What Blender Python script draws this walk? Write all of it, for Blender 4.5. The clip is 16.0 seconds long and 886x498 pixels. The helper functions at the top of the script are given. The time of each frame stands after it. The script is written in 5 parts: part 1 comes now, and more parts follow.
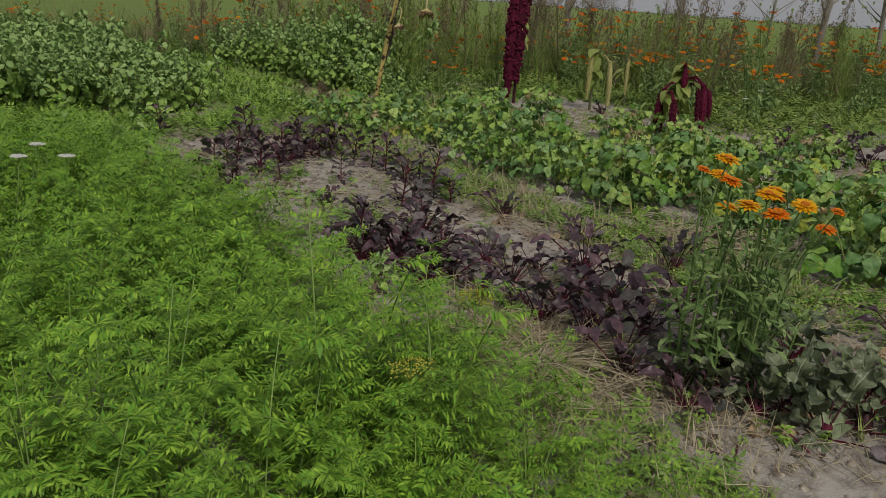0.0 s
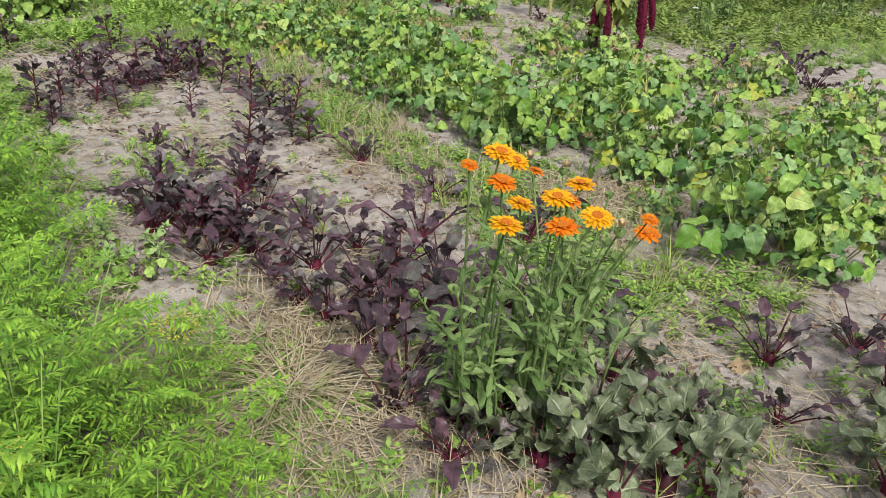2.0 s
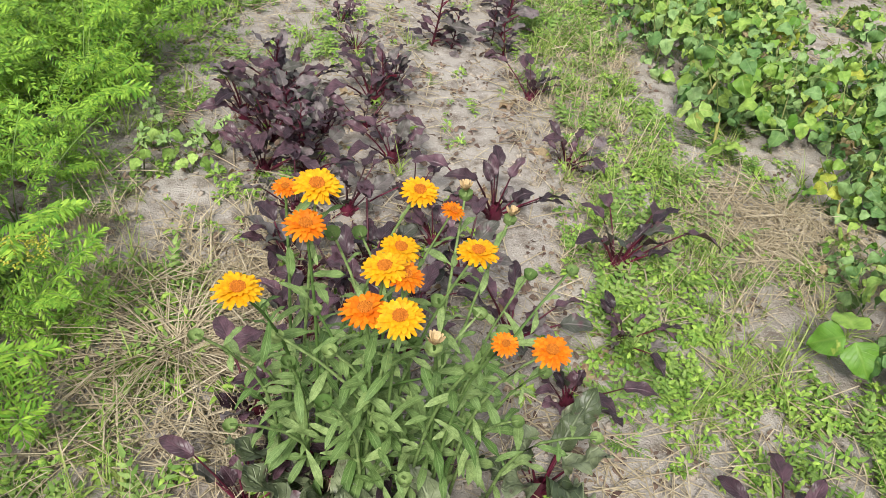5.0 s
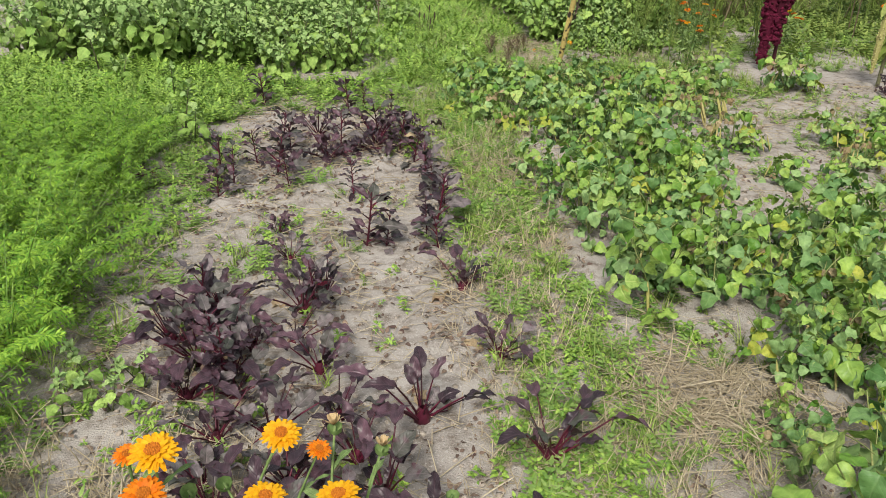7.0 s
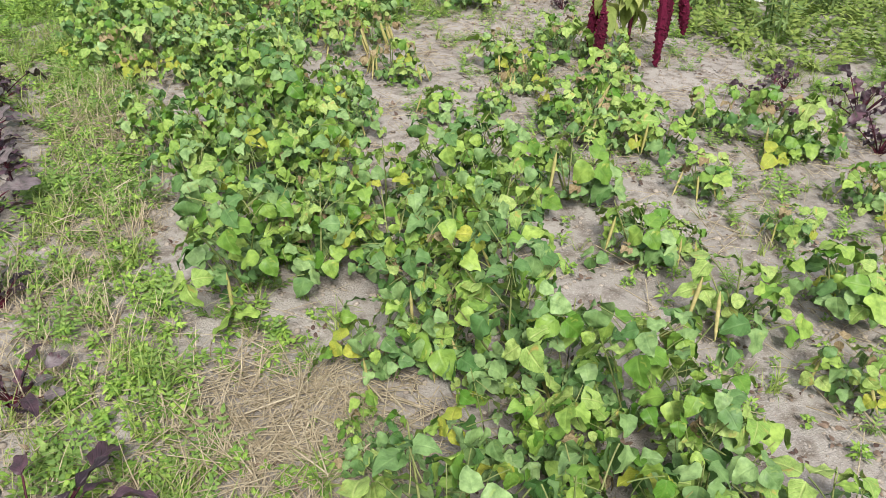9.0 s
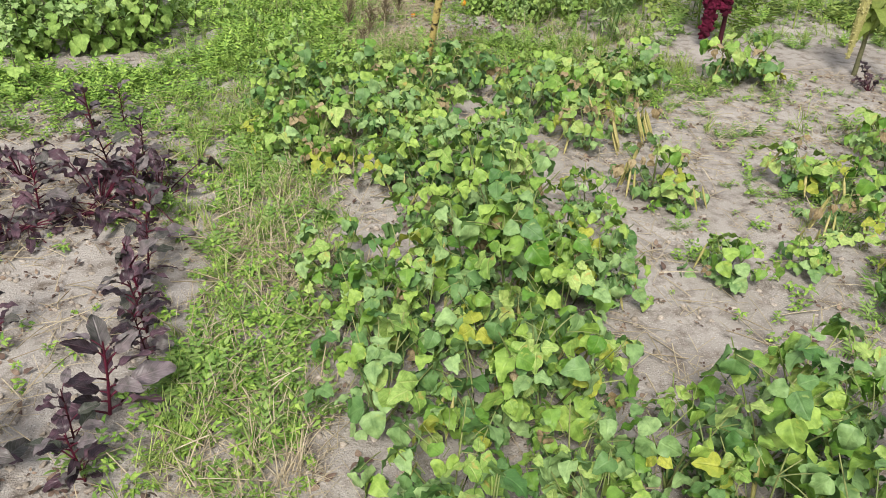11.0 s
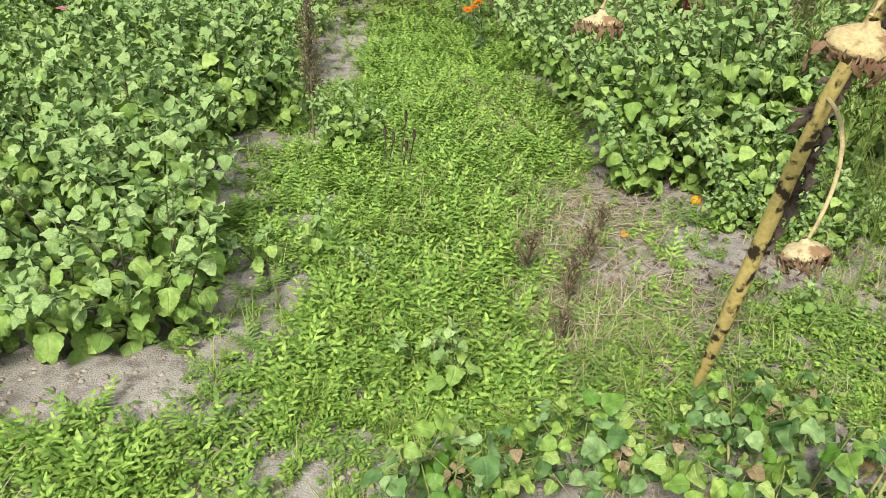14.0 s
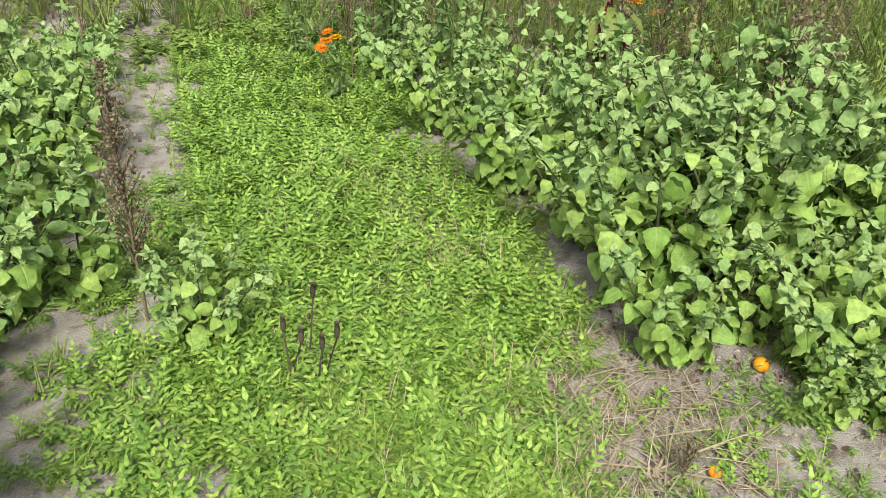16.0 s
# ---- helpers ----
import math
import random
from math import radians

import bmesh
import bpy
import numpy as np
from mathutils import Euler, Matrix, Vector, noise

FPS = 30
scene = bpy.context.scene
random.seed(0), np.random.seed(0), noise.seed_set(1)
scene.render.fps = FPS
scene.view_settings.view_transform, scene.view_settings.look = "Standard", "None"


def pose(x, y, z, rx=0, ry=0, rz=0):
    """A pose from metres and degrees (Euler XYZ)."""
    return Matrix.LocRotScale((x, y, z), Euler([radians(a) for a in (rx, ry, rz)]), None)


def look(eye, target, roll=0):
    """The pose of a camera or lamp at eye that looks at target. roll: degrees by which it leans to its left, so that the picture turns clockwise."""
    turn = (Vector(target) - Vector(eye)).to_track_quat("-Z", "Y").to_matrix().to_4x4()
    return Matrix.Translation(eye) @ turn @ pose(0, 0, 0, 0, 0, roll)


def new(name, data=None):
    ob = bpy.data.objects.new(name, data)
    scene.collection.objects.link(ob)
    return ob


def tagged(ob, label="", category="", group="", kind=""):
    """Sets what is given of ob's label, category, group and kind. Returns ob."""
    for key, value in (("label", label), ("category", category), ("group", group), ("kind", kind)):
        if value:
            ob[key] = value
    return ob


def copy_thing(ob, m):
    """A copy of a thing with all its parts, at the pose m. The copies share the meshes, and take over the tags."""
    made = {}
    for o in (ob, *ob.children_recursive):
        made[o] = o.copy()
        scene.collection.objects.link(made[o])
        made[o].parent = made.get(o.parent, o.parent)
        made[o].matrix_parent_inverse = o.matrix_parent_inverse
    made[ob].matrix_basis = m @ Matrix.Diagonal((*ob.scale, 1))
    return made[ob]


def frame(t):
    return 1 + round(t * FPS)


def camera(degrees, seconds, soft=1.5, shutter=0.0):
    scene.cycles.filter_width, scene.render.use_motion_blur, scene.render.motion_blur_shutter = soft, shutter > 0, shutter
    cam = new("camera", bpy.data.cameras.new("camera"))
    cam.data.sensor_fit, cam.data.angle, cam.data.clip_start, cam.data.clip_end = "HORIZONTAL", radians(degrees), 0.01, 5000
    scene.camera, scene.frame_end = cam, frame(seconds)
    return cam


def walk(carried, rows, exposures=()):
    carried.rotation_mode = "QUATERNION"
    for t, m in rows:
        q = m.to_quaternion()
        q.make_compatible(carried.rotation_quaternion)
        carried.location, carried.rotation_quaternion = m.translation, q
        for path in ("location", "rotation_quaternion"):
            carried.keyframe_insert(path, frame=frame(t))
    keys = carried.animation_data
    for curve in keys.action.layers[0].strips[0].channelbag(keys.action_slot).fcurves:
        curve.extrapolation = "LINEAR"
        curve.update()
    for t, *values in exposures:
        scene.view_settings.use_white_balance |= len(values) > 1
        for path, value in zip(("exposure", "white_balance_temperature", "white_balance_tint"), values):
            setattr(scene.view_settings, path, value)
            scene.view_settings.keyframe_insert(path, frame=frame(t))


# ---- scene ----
cam = camera(58.1, 16.0, soft=0.6)
PATH = [
    (0, (-1.557, 0.002, 1.019), (-0.562, 1.63, 0.419), 4.1),
    (0.5, (-1.42, 0.046, 1.029), (-0.404, 1.606, 0.297), 3.8),
    (1, (-1.224, 0.139, 1.049), (-0.201, 1.65, 0.229), 3.6),
    (1.5, (-1.01, 0.176, 1.064), (0.003, 1.691, 0.241), 4.7),
    (2, (-0.758, 0.181, 1.151), (0.228, 1.701, 0.305), 5.3),
    (2.5, (-0.621, 0.193, 1.228), (0.363, 1.635, 0.253), 6.1),
    (3, (-0.414, 0.271, 1.247), (0.564, 1.631, 0.154), 7.8),
    (3.2, (-0.347, 0.282, 1.258), (0.606, 1.629, 0.127), 8.5),
    (5.3, (0.317, 0.467, 1.334), (0.329, 2.06, 0.125), 8.6),
    (5.5, (0.343, 0.481, 1.355), (0.303, 2.124, 0.216), 7.5),
    (6, (0.403, 0.486, 1.407), (0.291, 2.242, 0.455), 5.1),
    (6.5, (0.423, 0.476, 1.437), (0.344, 2.286, 0.59), 3.2),
    (7, (0.492, 0.502, 1.408), (0.574, 2.307, 0.549), 1.9),
    (7.5, (0.709, 0.548, 1.418), (1.085, 2.283, 0.498), 2.1),
    (8, (0.89, 0.596, 1.4), (1.556, 2.204, 0.414), 3.1),
    (8.2, (0.973, 0.652, 1.372), (1.703, 2.219, 0.368), 3.7),
    (10.3, (1.328, 1.691, 1.384), (1.627, 3.383, 0.361), 4.4),
    (10.5, (1.286, 1.841, 1.4), (1.569, 3.535, 0.376), 4.4),
    (11, (1.239, 2.172, 1.386), (1.428, 3.881, 0.365), 3.2),
    (11.5, (1.204, 2.584, 1.383), (1.292, 4.307, 0.372), 2.9),
    (12, (1.131, 2.992, 1.344), (1.189, 4.722, 0.343), 2.7),
    (12.5, (1.037, 3.362, 1.36), (1.093, 5.096, 0.364), 2.8),
    (13, (0.98, 3.82, 1.356), (0.979, 5.57, 0.387), 1.8),
    (13.5, (0.926, 4.235, 1.368), (0.91, 6.0, 0.427), 1.6),
    (14, (0.849, 4.637, 1.404), (0.838, 6.408, 0.474), 2.0),
    (14.5, (0.795, 5.037, 1.377), (0.79, 6.809, 0.449), 2.4),
    (15, (0.744, 5.41, 1.405), (0.792, 7.181, 0.477), 2.3),
    (15.5, (0.557, 5.848, 1.424), (0.809, 7.58, 0.457), 2.8),
    (16, (0.471, 6.251, 1.462), (0.95, 7.916, 0.462), 2.5),
]
walk(cam, [(t, look(eye, target, roll)) for t, eye, target, roll in PATH],
     exposures=[(0, 0.14, 6500, 11), (0.5, 0.76, 6500, 11), (1.0, 1.13, 6500, 11), (1.5, 1.22, 6400, 12), (2.2, 1.29, 6250, 13), (3.0, 1.36, 6150, 13), (5.5, 1.50, 6400, 11), (6.5, 1.30, 6450, 11), (7.5, 1.24, 6450, 11), (8.2, 1.42, 6250, 13), (10.5, 1.40, 6300, 13), (12.5, 1.36, 6450, 11), (14, 1.47, 6450, 10), (16, 1.50, 6450, 10)])

# ---- light: a bright overcast day ----
world = bpy.data.worlds.new("sky")
scene.world = world
world.use_nodes = True
wn, wl = world.node_tree.nodes, world.node_tree.links
sky = wn.new("ShaderNodeTexSky")
sky.sky_type = "NISHITA"
sky.sun_disc = False
sky.sun_elevation, sky.sun_rotation = radians(52), radians(200)
sky.air_density, sky.dust_density, sky.ozone_density = 1.0, 4.0, 1.0
wn["Background"].inputs["Strength"].default_value = 0.065
cloud = wn.new("ShaderNodeMix")  # an even cover of bright cloud before the sky
cloud.data_type = "RGBA"
cloud.inputs[0].default_value = 0.8
cloud.inputs[7].default_value = (4.6, 4.7, 4.85, 1.0)
wl.new(sky.outputs["Color"], cloud.inputs[6])
wl.new(cloud.outputs[2], wn["Background"].inputs["Color"])
sun_data = bpy.data.lights.new("sun", "SUN")
sun_data.energy, sun_data.angle, sun_data.color = 1.75, radians(16), (1.0, 0.95, 0.86)
sun = new("sun", sun_data)
sun.matrix_world = look((-3, -8, 12), (0, 3, 0))

rng = np.random.default_rng(7)


# ---- materials ----
def rgb(c):
    return (c[0], c[1], c[2], 1.0)


def mix(nt, fac, a, b):
    """A colour mix of a and b (sockets or colours)."""
    n = nt.nodes.new("ShaderNodeMix")
    n.data_type = "RGBA"
    for k, v in ((0, fac), (6, a), (7, b)):
        if isinstance(v, (float, int)):
            n.inputs[k].default_value = v
        elif isinstance(v, tuple):
            n.inputs[k].default_value = rgb(v)
        else:
            nt.links.new(v, n.inputs[k])
    return n.outputs[2]


def ramp(nt, src, lo, hi):
    n = nt.nodes.new("ShaderNodeMapRange")
    n.inputs[1].default_value, n.inputs[2].default_value = lo, hi
    nt.links.new(src, n.inputs[0])
    return n.outputs[0]


def noise_tex(nt, scale, detail=4.0, coord="Object", rough=0.6):
    c = nt.nodes.new("ShaderNodeTexCoord")
    n = nt.nodes.new("ShaderNodeTexNoise")
    n.inputs["Scale"].default_value, n.inputs["Detail"].default_value = scale, detail
    n.inputs["Roughness"].default_value = rough
    nt.links.new(c.outputs[coord], n.inputs["Vector"])
    return n.outputs["Fac"]


def plant_mat(name, dark, light, spot=None, rough=0.5, thin=0.25, grain=90.0, spot_from=0.62, bump=0.25, vein=0.0, gloss=0.3, spot_scale=22.0):
    """A leaf or stem: colour varies from plant to plant, from leaf to leaf and over the blade; thin blades let light through."""
    m = bpy.data.materials.new(name)
    m.use_nodes = True
    nt = m.node_tree
    p = nt.nodes["Principled BSDF"]
    info, geo = nt.nodes.new("ShaderNodeObjectInfo"), nt.nodes.new("ShaderNodeNewGeometry")
    add = nt.nodes.new("ShaderNodeMath")
    add.operation = "ADD"
    nt.links.new(info.outputs["Random"], add.inputs[0])
    nt.links.new(geo.outputs["Random Per Island"], add.inputs[1])
    frac = nt.nodes.new("ShaderNodeMath")
    frac.operation = "FRACT"
    nt.links.new(add.outputs[0], frac.inputs[0])
    col = mix(nt, frac.outputs[0], dark, light)
    fine = noise_tex(nt, grain, 3.0)
    mid = tuple(0.6 * a for a in dark)
    col = mix(nt, ramp(nt, fine, 0.35, 0.85), col, mid)
    if spot:
        col = mix(nt, ramp(nt, noise_tex(nt, spot_scale, 3.0), spot_from, spot_from + 0.1), col, spot)
    height = fine
    if vein:
        # midrib and slanting side veins
        at = nt.nodes.new("ShaderNodeAttribute")
        at.attribute_name = "across"
        sep = nt.nodes.new("ShaderNodeSeparateXYZ")
        nt.links.new(at.outputs["Vector"], sep.inputs[0])

        def sums(op, a, c):
            k = nt.nodes.new("ShaderNodeMath")
            k.operation = op
            for i, q in enumerate((a, c)):
                if isinstance(q, float):
                    k.inputs[i].default_value = q
                elif q is not None:
                    nt.links.new(q, k.inputs[i])
            return k.outputs[0]

        off = sums("ABSOLUTE", sep.outputs[0], None)
        side = sums("SINE", sums("SUBTRACT", sums("MULTIPLY", sep.outputs[1], 44.0), sums("MULTIPLY", off, 14.0)), None)
        rib = sums("MAXIMUM", ramp(nt, off, 0.13, 0.03), sums("MULTIPLY", ramp(nt, side, 0.80, 1.0), 0.6))
        col = mix(nt, sums("MULTIPLY", rib, vein), col, tuple(min(0.8, 1.7 * c + 0.05) for c in light))
        height = sums("SUBTRACT", fine, sums("MULTIPLY", rib, 1.2))
    nt.links.new(col, p.inputs["Base Color"])
    p.inputs["Roughness"].default_value = rough
    p.inputs["Specular IOR Level"].default_value = gloss
    b = nt.nodes.new("ShaderNodeBump")
    b.inputs["Strength"].default_value, b.inputs["Distance"].default_value = bump, 0.004
    nt.links.new(height, b.inputs["Height"])
    nt.links.new(b.outputs["Normal"], p.inputs["Normal"])
    if thin:
        tr = nt.nodes.new("ShaderNodeBsdfTranslucent")
        nt.links.new(col, tr.inputs["Color"])
        ms = nt.nodes.new("ShaderNodeMixShader")
        ms.inputs[0].default_value = thin
        nt.links.new(p.outputs[0], ms.inputs[1])
        nt.links.new(tr.outputs[0], ms.inputs[2])
        nt.links.new(ms.outputs[0], nt.nodes["Material Output"].inputs["Surface"])
    return m


def soil_mat():
    m = bpy.data.materials.new("sandy_soil")
    m.use_nodes = True
    nt = m.node_tree
    p = nt.nodes["Principled BSDF"]
    big, mid, fine = noise_tex(nt, 1.7, 5.0), noise_tex(nt, 14.0, 6.0), noise_tex(nt, 160.0, 4.0)
    col = mix(nt, ramp(nt, big, 0.35, 0.7), (0.32, 0.290, 0.252), (0.46, 0.425, 0.38))
    col = mix(nt, ramp(nt, mid, 0.47, 0.68), col, (0.17, 0.14, 0.11))
    col = mix(nt, ramp(nt, fine, 0.55, 0.8), col, (0.62, 0.585, 0.54))
    # meadow beyond the garden
    g = nt.nodes.new("ShaderNodeNewGeometry")
    ln = nt.nodes.new("ShaderNodeVectorMath")
    ln.operation = "DISTANCE"
    ln.inputs[1].default_value = (2.5, 6.5, 0.0)
    nt.links.new(g.outputs["Position"], ln.inputs[0])
    meadow = mix(nt, mid, (0.10, 0.17, 0.035), (0.20, 0.25, 0.07))
    col = mix(nt, ramp(nt, ln.outputs["Value"], 8.5, 11.0), col, meadow)
    nt.links.new(col, p.inputs["Base Color"])
    p.inputs["Roughness"].default_value = 0.95
    p.inputs["Specular IOR Level"].default_value = 0.15
    b = nt.nodes.new("ShaderNodeBump")
    b.inputs["Strength"].default_value, b.inputs["Distance"].default_value = 0.7, 0.012
    both = nt.nodes.new("ShaderNodeMath")
    both.operation = "ADD"
    nt.links.new(mid, both.inputs[0])
    nt.links.new(fine, both.inputs[1])
    nt.links.new(both.outputs[0], b.inputs["Height"])
    nt.links.new(b.outputs["Normal"], p.inputs["Normal"])
    return m


SOIL = soil_mat()
CLOD = plant_mat("soil_clod", (0.30, 0.255, 0.20), (0.50, 0.44, 0.37), rough=0.95, thin=0, grain=200)
BEET = plant_mat("beet_leaf", (0.016, 0.008, 0.012), (0.140, 0.070, 0.092), spot=(0.050, 0.060, 0.030), rough=0.42, thin=0.05, grain=40, spot_from=0.62, bump=0.5, vein=0.12, gloss=0.5)
# dull greenish beet blades; the lilac-grey end paints the sky's sheen into the colour
BEET_DULL_SHEEN = plant_mat("dull_beet_leaf", (0.045, 0.055, 0.034), (0.22, 0.175, 0.185), spot=(0.075, 0.030, 0.040), rough=0.48, thin=0.06, grain=40, spot_from=0.58, bump=0.5, vein=0.15, gloss=0.5)
BEET_GREEN = plant_mat("green_beet_leaf", (0.055, 0.080, 0.034), (0.29, 0.34, 0.19), spot=(0.10, 0.045, 0.050), rough=0.45, thin=0.10, grain=45, spot_from=0.62, bump=0.6, vein=0.2, gloss=0.5)
BEET_STEM = plant_mat("beet_stalk", (0.035, 0.010, 0.014), (0.13, 0.014, 0.038), rough=0.45, thin=0, grain=40)
BEET_DEAD = plant_mat("withered_beet_leaf", (0.33, 0.24, 0.14), (0.50, 0.40, 0.24), spot=(0.15, 0.05, 0.04), rough=0.8, thin=0.15)
BEAN = plant_mat("bean_leaf", (0.095, 0.235, 0.026), (0.40, 0.55, 0.115), spot=(0.44, 0.48, 0.10), rough=0.45, thin=0.1, spot_from=0.68, bump=0.3, vein=0.05, gloss=0.3, grain=40)
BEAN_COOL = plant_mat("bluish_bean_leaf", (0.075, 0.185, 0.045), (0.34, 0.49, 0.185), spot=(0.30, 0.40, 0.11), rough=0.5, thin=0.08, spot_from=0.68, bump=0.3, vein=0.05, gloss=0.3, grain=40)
BEAN_PALE = plant_mat("pale_bean_leaf", (0.22, 0.38, 0.07), (0.43, 0.55, 0.16), spot=(0.45, 0.36, 0.10), rough=0.5, thin=0.12, spot_from=0.64, bump=0.5, vein=0.2)
BEAN_YELLOW = plant_mat("yellow_bean_leaf", (0.40, 0.46, 0.06), (0.56, 0.58, 0.09), spot=(0.32, 0.40, 0.06), rough=0.5, thin=0.25, bump=0.5, vein=0.2, spot_from=0.52)
BEAN_DRY = plant_mat("dry_bean_leaf", (0.30, 0.22, 0.11), (0.50, 0.40, 0.23), spot=(0.24, 0.17, 0.08), rough=0.85, thin=0.12, bump=0.7, vein=0.2)
BEAN_STEM = plant_mat("bean_stem", (0.16, 0.22, 0.06), (0.30, 0.32, 0.12), rough=0.6, thin=0)
POD = plant_mat("bean_pod", (0.40, 0.38, 0.12), (0.62, 0.54, 0.24), spot=(0.40, 0.26, 0.14), rough=0.6, thin=0.1)
CARROT = plant_mat("carrot_leaf", (0.10, 0.26, 0.020), (0.35, 0.54, 0.055), rough=0.55, thin=0.06)
CARROT_STEM = plant_mat("carrot_stalk", (0.13, 0.23, 0.05), (0.24, 0.34, 0.08), rough=0.5, thin=0)
CHERRY = plant_mat("velvety_leaf", (0.190, 0.335, 0.062), (0.42, 0.585, 0.150), spot=(0.33, 0.44, 0.15), rough=0.62, thin=0.1, spot_from=0.66, bump=0.4, vein=0.10, gloss=0.25, grain=45)
CHERRY_TOP = plant_mat("young_velvety_leaf", (0.21, 0.35, 0.108), (0.41, 0.55, 0.205), rough=0.75, thin=0.1, vein=0.1, gloss=0.2)
CHERRY_STEM = plant_mat("ribbed_stem", (0.07, 0.09, 0.035), (0.16, 0.15, 0.08), rough=0.7, thin=0)
CAL_LEAF = plant_mat("marigold_leaf", (0.10, 0.19, 0.045), (0.32, 0.43, 0.16), spot=(0.30, 0.30, 0.12), rough=0.6, thin=0.2, vein=0.2, spot_from=0.68)
PETAL_Y = plant_mat("yellow_petal", (0.86, 0.41, 0.004), (0.92, 0.54, 0.008), rough=0.6, thin=0.3, grain=200, bump=0.05)
PETAL_O = plant_mat("orange_petal", (0.82, 0.20, 0.004), (0.90, 0.32, 0.008), rough=0.6, thin=0.3, grain=200, bump=0.05)
DISC = plant_mat("flower_disc", (0.55, 0.16, 0.01), (0.70, 0.24, 0.02), rough=0.9, thin=0, grain=500, bump=0.8)
DISC_DRY = plant_mat("dried_flower_disc", (0.50, 0.36, 0.18), (0.66, 0.52, 0.30), rough=0.9, thin=0, grain=400)
AMARANTH = plant_mat("amaranth_tassel", (0.060, 0.002, 0.014), (0.17, 0.007, 0.042), rough=0.85, thin=0.1, grain=200, bump=0.6)
AMARANTH_PALE = plant_mat("pale_amaranth_tassel", (0.42, 0.40, 0.14), (0.62, 0.56, 0.28), rough=0.85, thin=0.15, grain=200)
AMA_LEAF = plant_mat("amaranth_leaf", (0.22, 0.30, 0.06), (0.42, 0.46, 0.14), spot=(0.55, 0.48, 0.08), rough=0.55, thin=0.3)
STALK = plant_mat("yellow_stalk", (0.46, 0.36, 0.11), (0.60, 0.48, 0.19), spot=(0.030, 0.020, 0.013), rough=0.7, thin=0, grain=70, spot_from=0.51, spot_scale=24.0)
HEAD_BACK = plant_mat("sunflower_receptacle", (0.52, 0.40, 0.18), (0.66, 0.55, 0.32), spot=(0.26, 0.16, 0.08), rough=0.85, thin=0, grain=120, spot_from=0.50, bump=0.8)
WITHER = plant_mat("withered_leaf", (0.055, 0.042, 0.034), (0.16, 0.12, 0.09), rough=0.9, thin=0.05)
BRACT = plant_mat("dry_bract", (0.17, 0.10, 0.055), (0.30, 0.20, 0.12), rough=0.9, thin=0.1)
WEED = plant_mat("weed_leaf", (0.095, 0.225, 0.026), (0.40, 0.58, 0.100), rough=0.5, thin=0.08, vein=0.2)
WEED_DULL = plant_mat("dull_weed_leaf", (0.13, 0.26, 0.045), (0.34, 0.47, 0.13), rough=0.6, thin=0.25)
GRASS = plant_mat("grass_blade", (0.20, 0.32, 0.05), (0.46, 0.52, 0.17), rough=0.55, thin=0.25)
STRAW = plant_mat("straw", (0.40, 0.33, 0.21), (0.62, 0.54, 0.38), rough=0.85, thin=0.1)
DEADLEAF = plant_mat("fallen_leaf", (0.09, 0.055, 0.045), (0.36, 0.27, 0.19), rough=0.85, thin=0.05)
CRIMSON = plant_mat("crimson_leaf", (0.20, 0.015, 0.035), (0.30, 0.03, 0.06), spot=(0.10, 0.02, 0.03), rough=0.45, thin=0.1, bump=0.7, vein=0.2)
BRANCH = plant_mat("dry_yellow_branch", (0.46, 0.36, 0.16), (0.58, 0.48, 0.26), spot=(0.22, 0.14, 0.07), rough=0.75, thin=0, grain=90, spot_from=0.62, spot_scale=60.0)
DRYWEED = plant_mat("dried_weed", (0.13, 0.10, 0.060), (0.36, 0.29, 0.18), rough=0.9, thin=0.1)
OLIVE = plant_mat("meadow_herb", (0.13, 0.22, 0.040), (0.36, 0.44, 0.11), rough=0.7, thin=0.2)
UMBEL = plant_mat("dill_umbel", (0.50, 0.50, 0.06), (0.68, 0.64, 0.12), rough=0.8, thin=0.2)
WHITE = plant_mat("white_petal", (0.72, 0.72, 0.68), (0.80, 0.80, 0.76), rough=0.7, thin=0.2, grain=200, bump=0.05)
PINK = plant_mat("pink_petal", (0.62, 0.12, 0.20), (0.72, 0.30, 0.45), rough=0.7, thin=0.2, grain=200, bump=0.05)
ORANGE = plant_mat("orange_fruit", (0.80, 0.30, 0.01), (0.86, 0.38, 0.02), rough=0.35, thin=0, grain=60, bump=0.05)
BARK = plant_mat("grey_bark", (0.22, 0.20, 0.17), (0.36, 0.34, 0.30), spot=(0.12, 0.10, 0.08), rough=0.9, thin=0, grain=30, bump=0.8)
HEDGE = plant_mat("hedge_leaf", (0.025, 0.045, 0.018), (0.06, 0.09, 0.035), rough=0.8, thin=0.1)


# ---- mesh tools: triangles with a material number each ----
def turn(rx=0.0, ry=0.0, rz=0.0):
    return np.array(Euler([radians(a) for a in (rx, ry, rz)]).to_matrix())


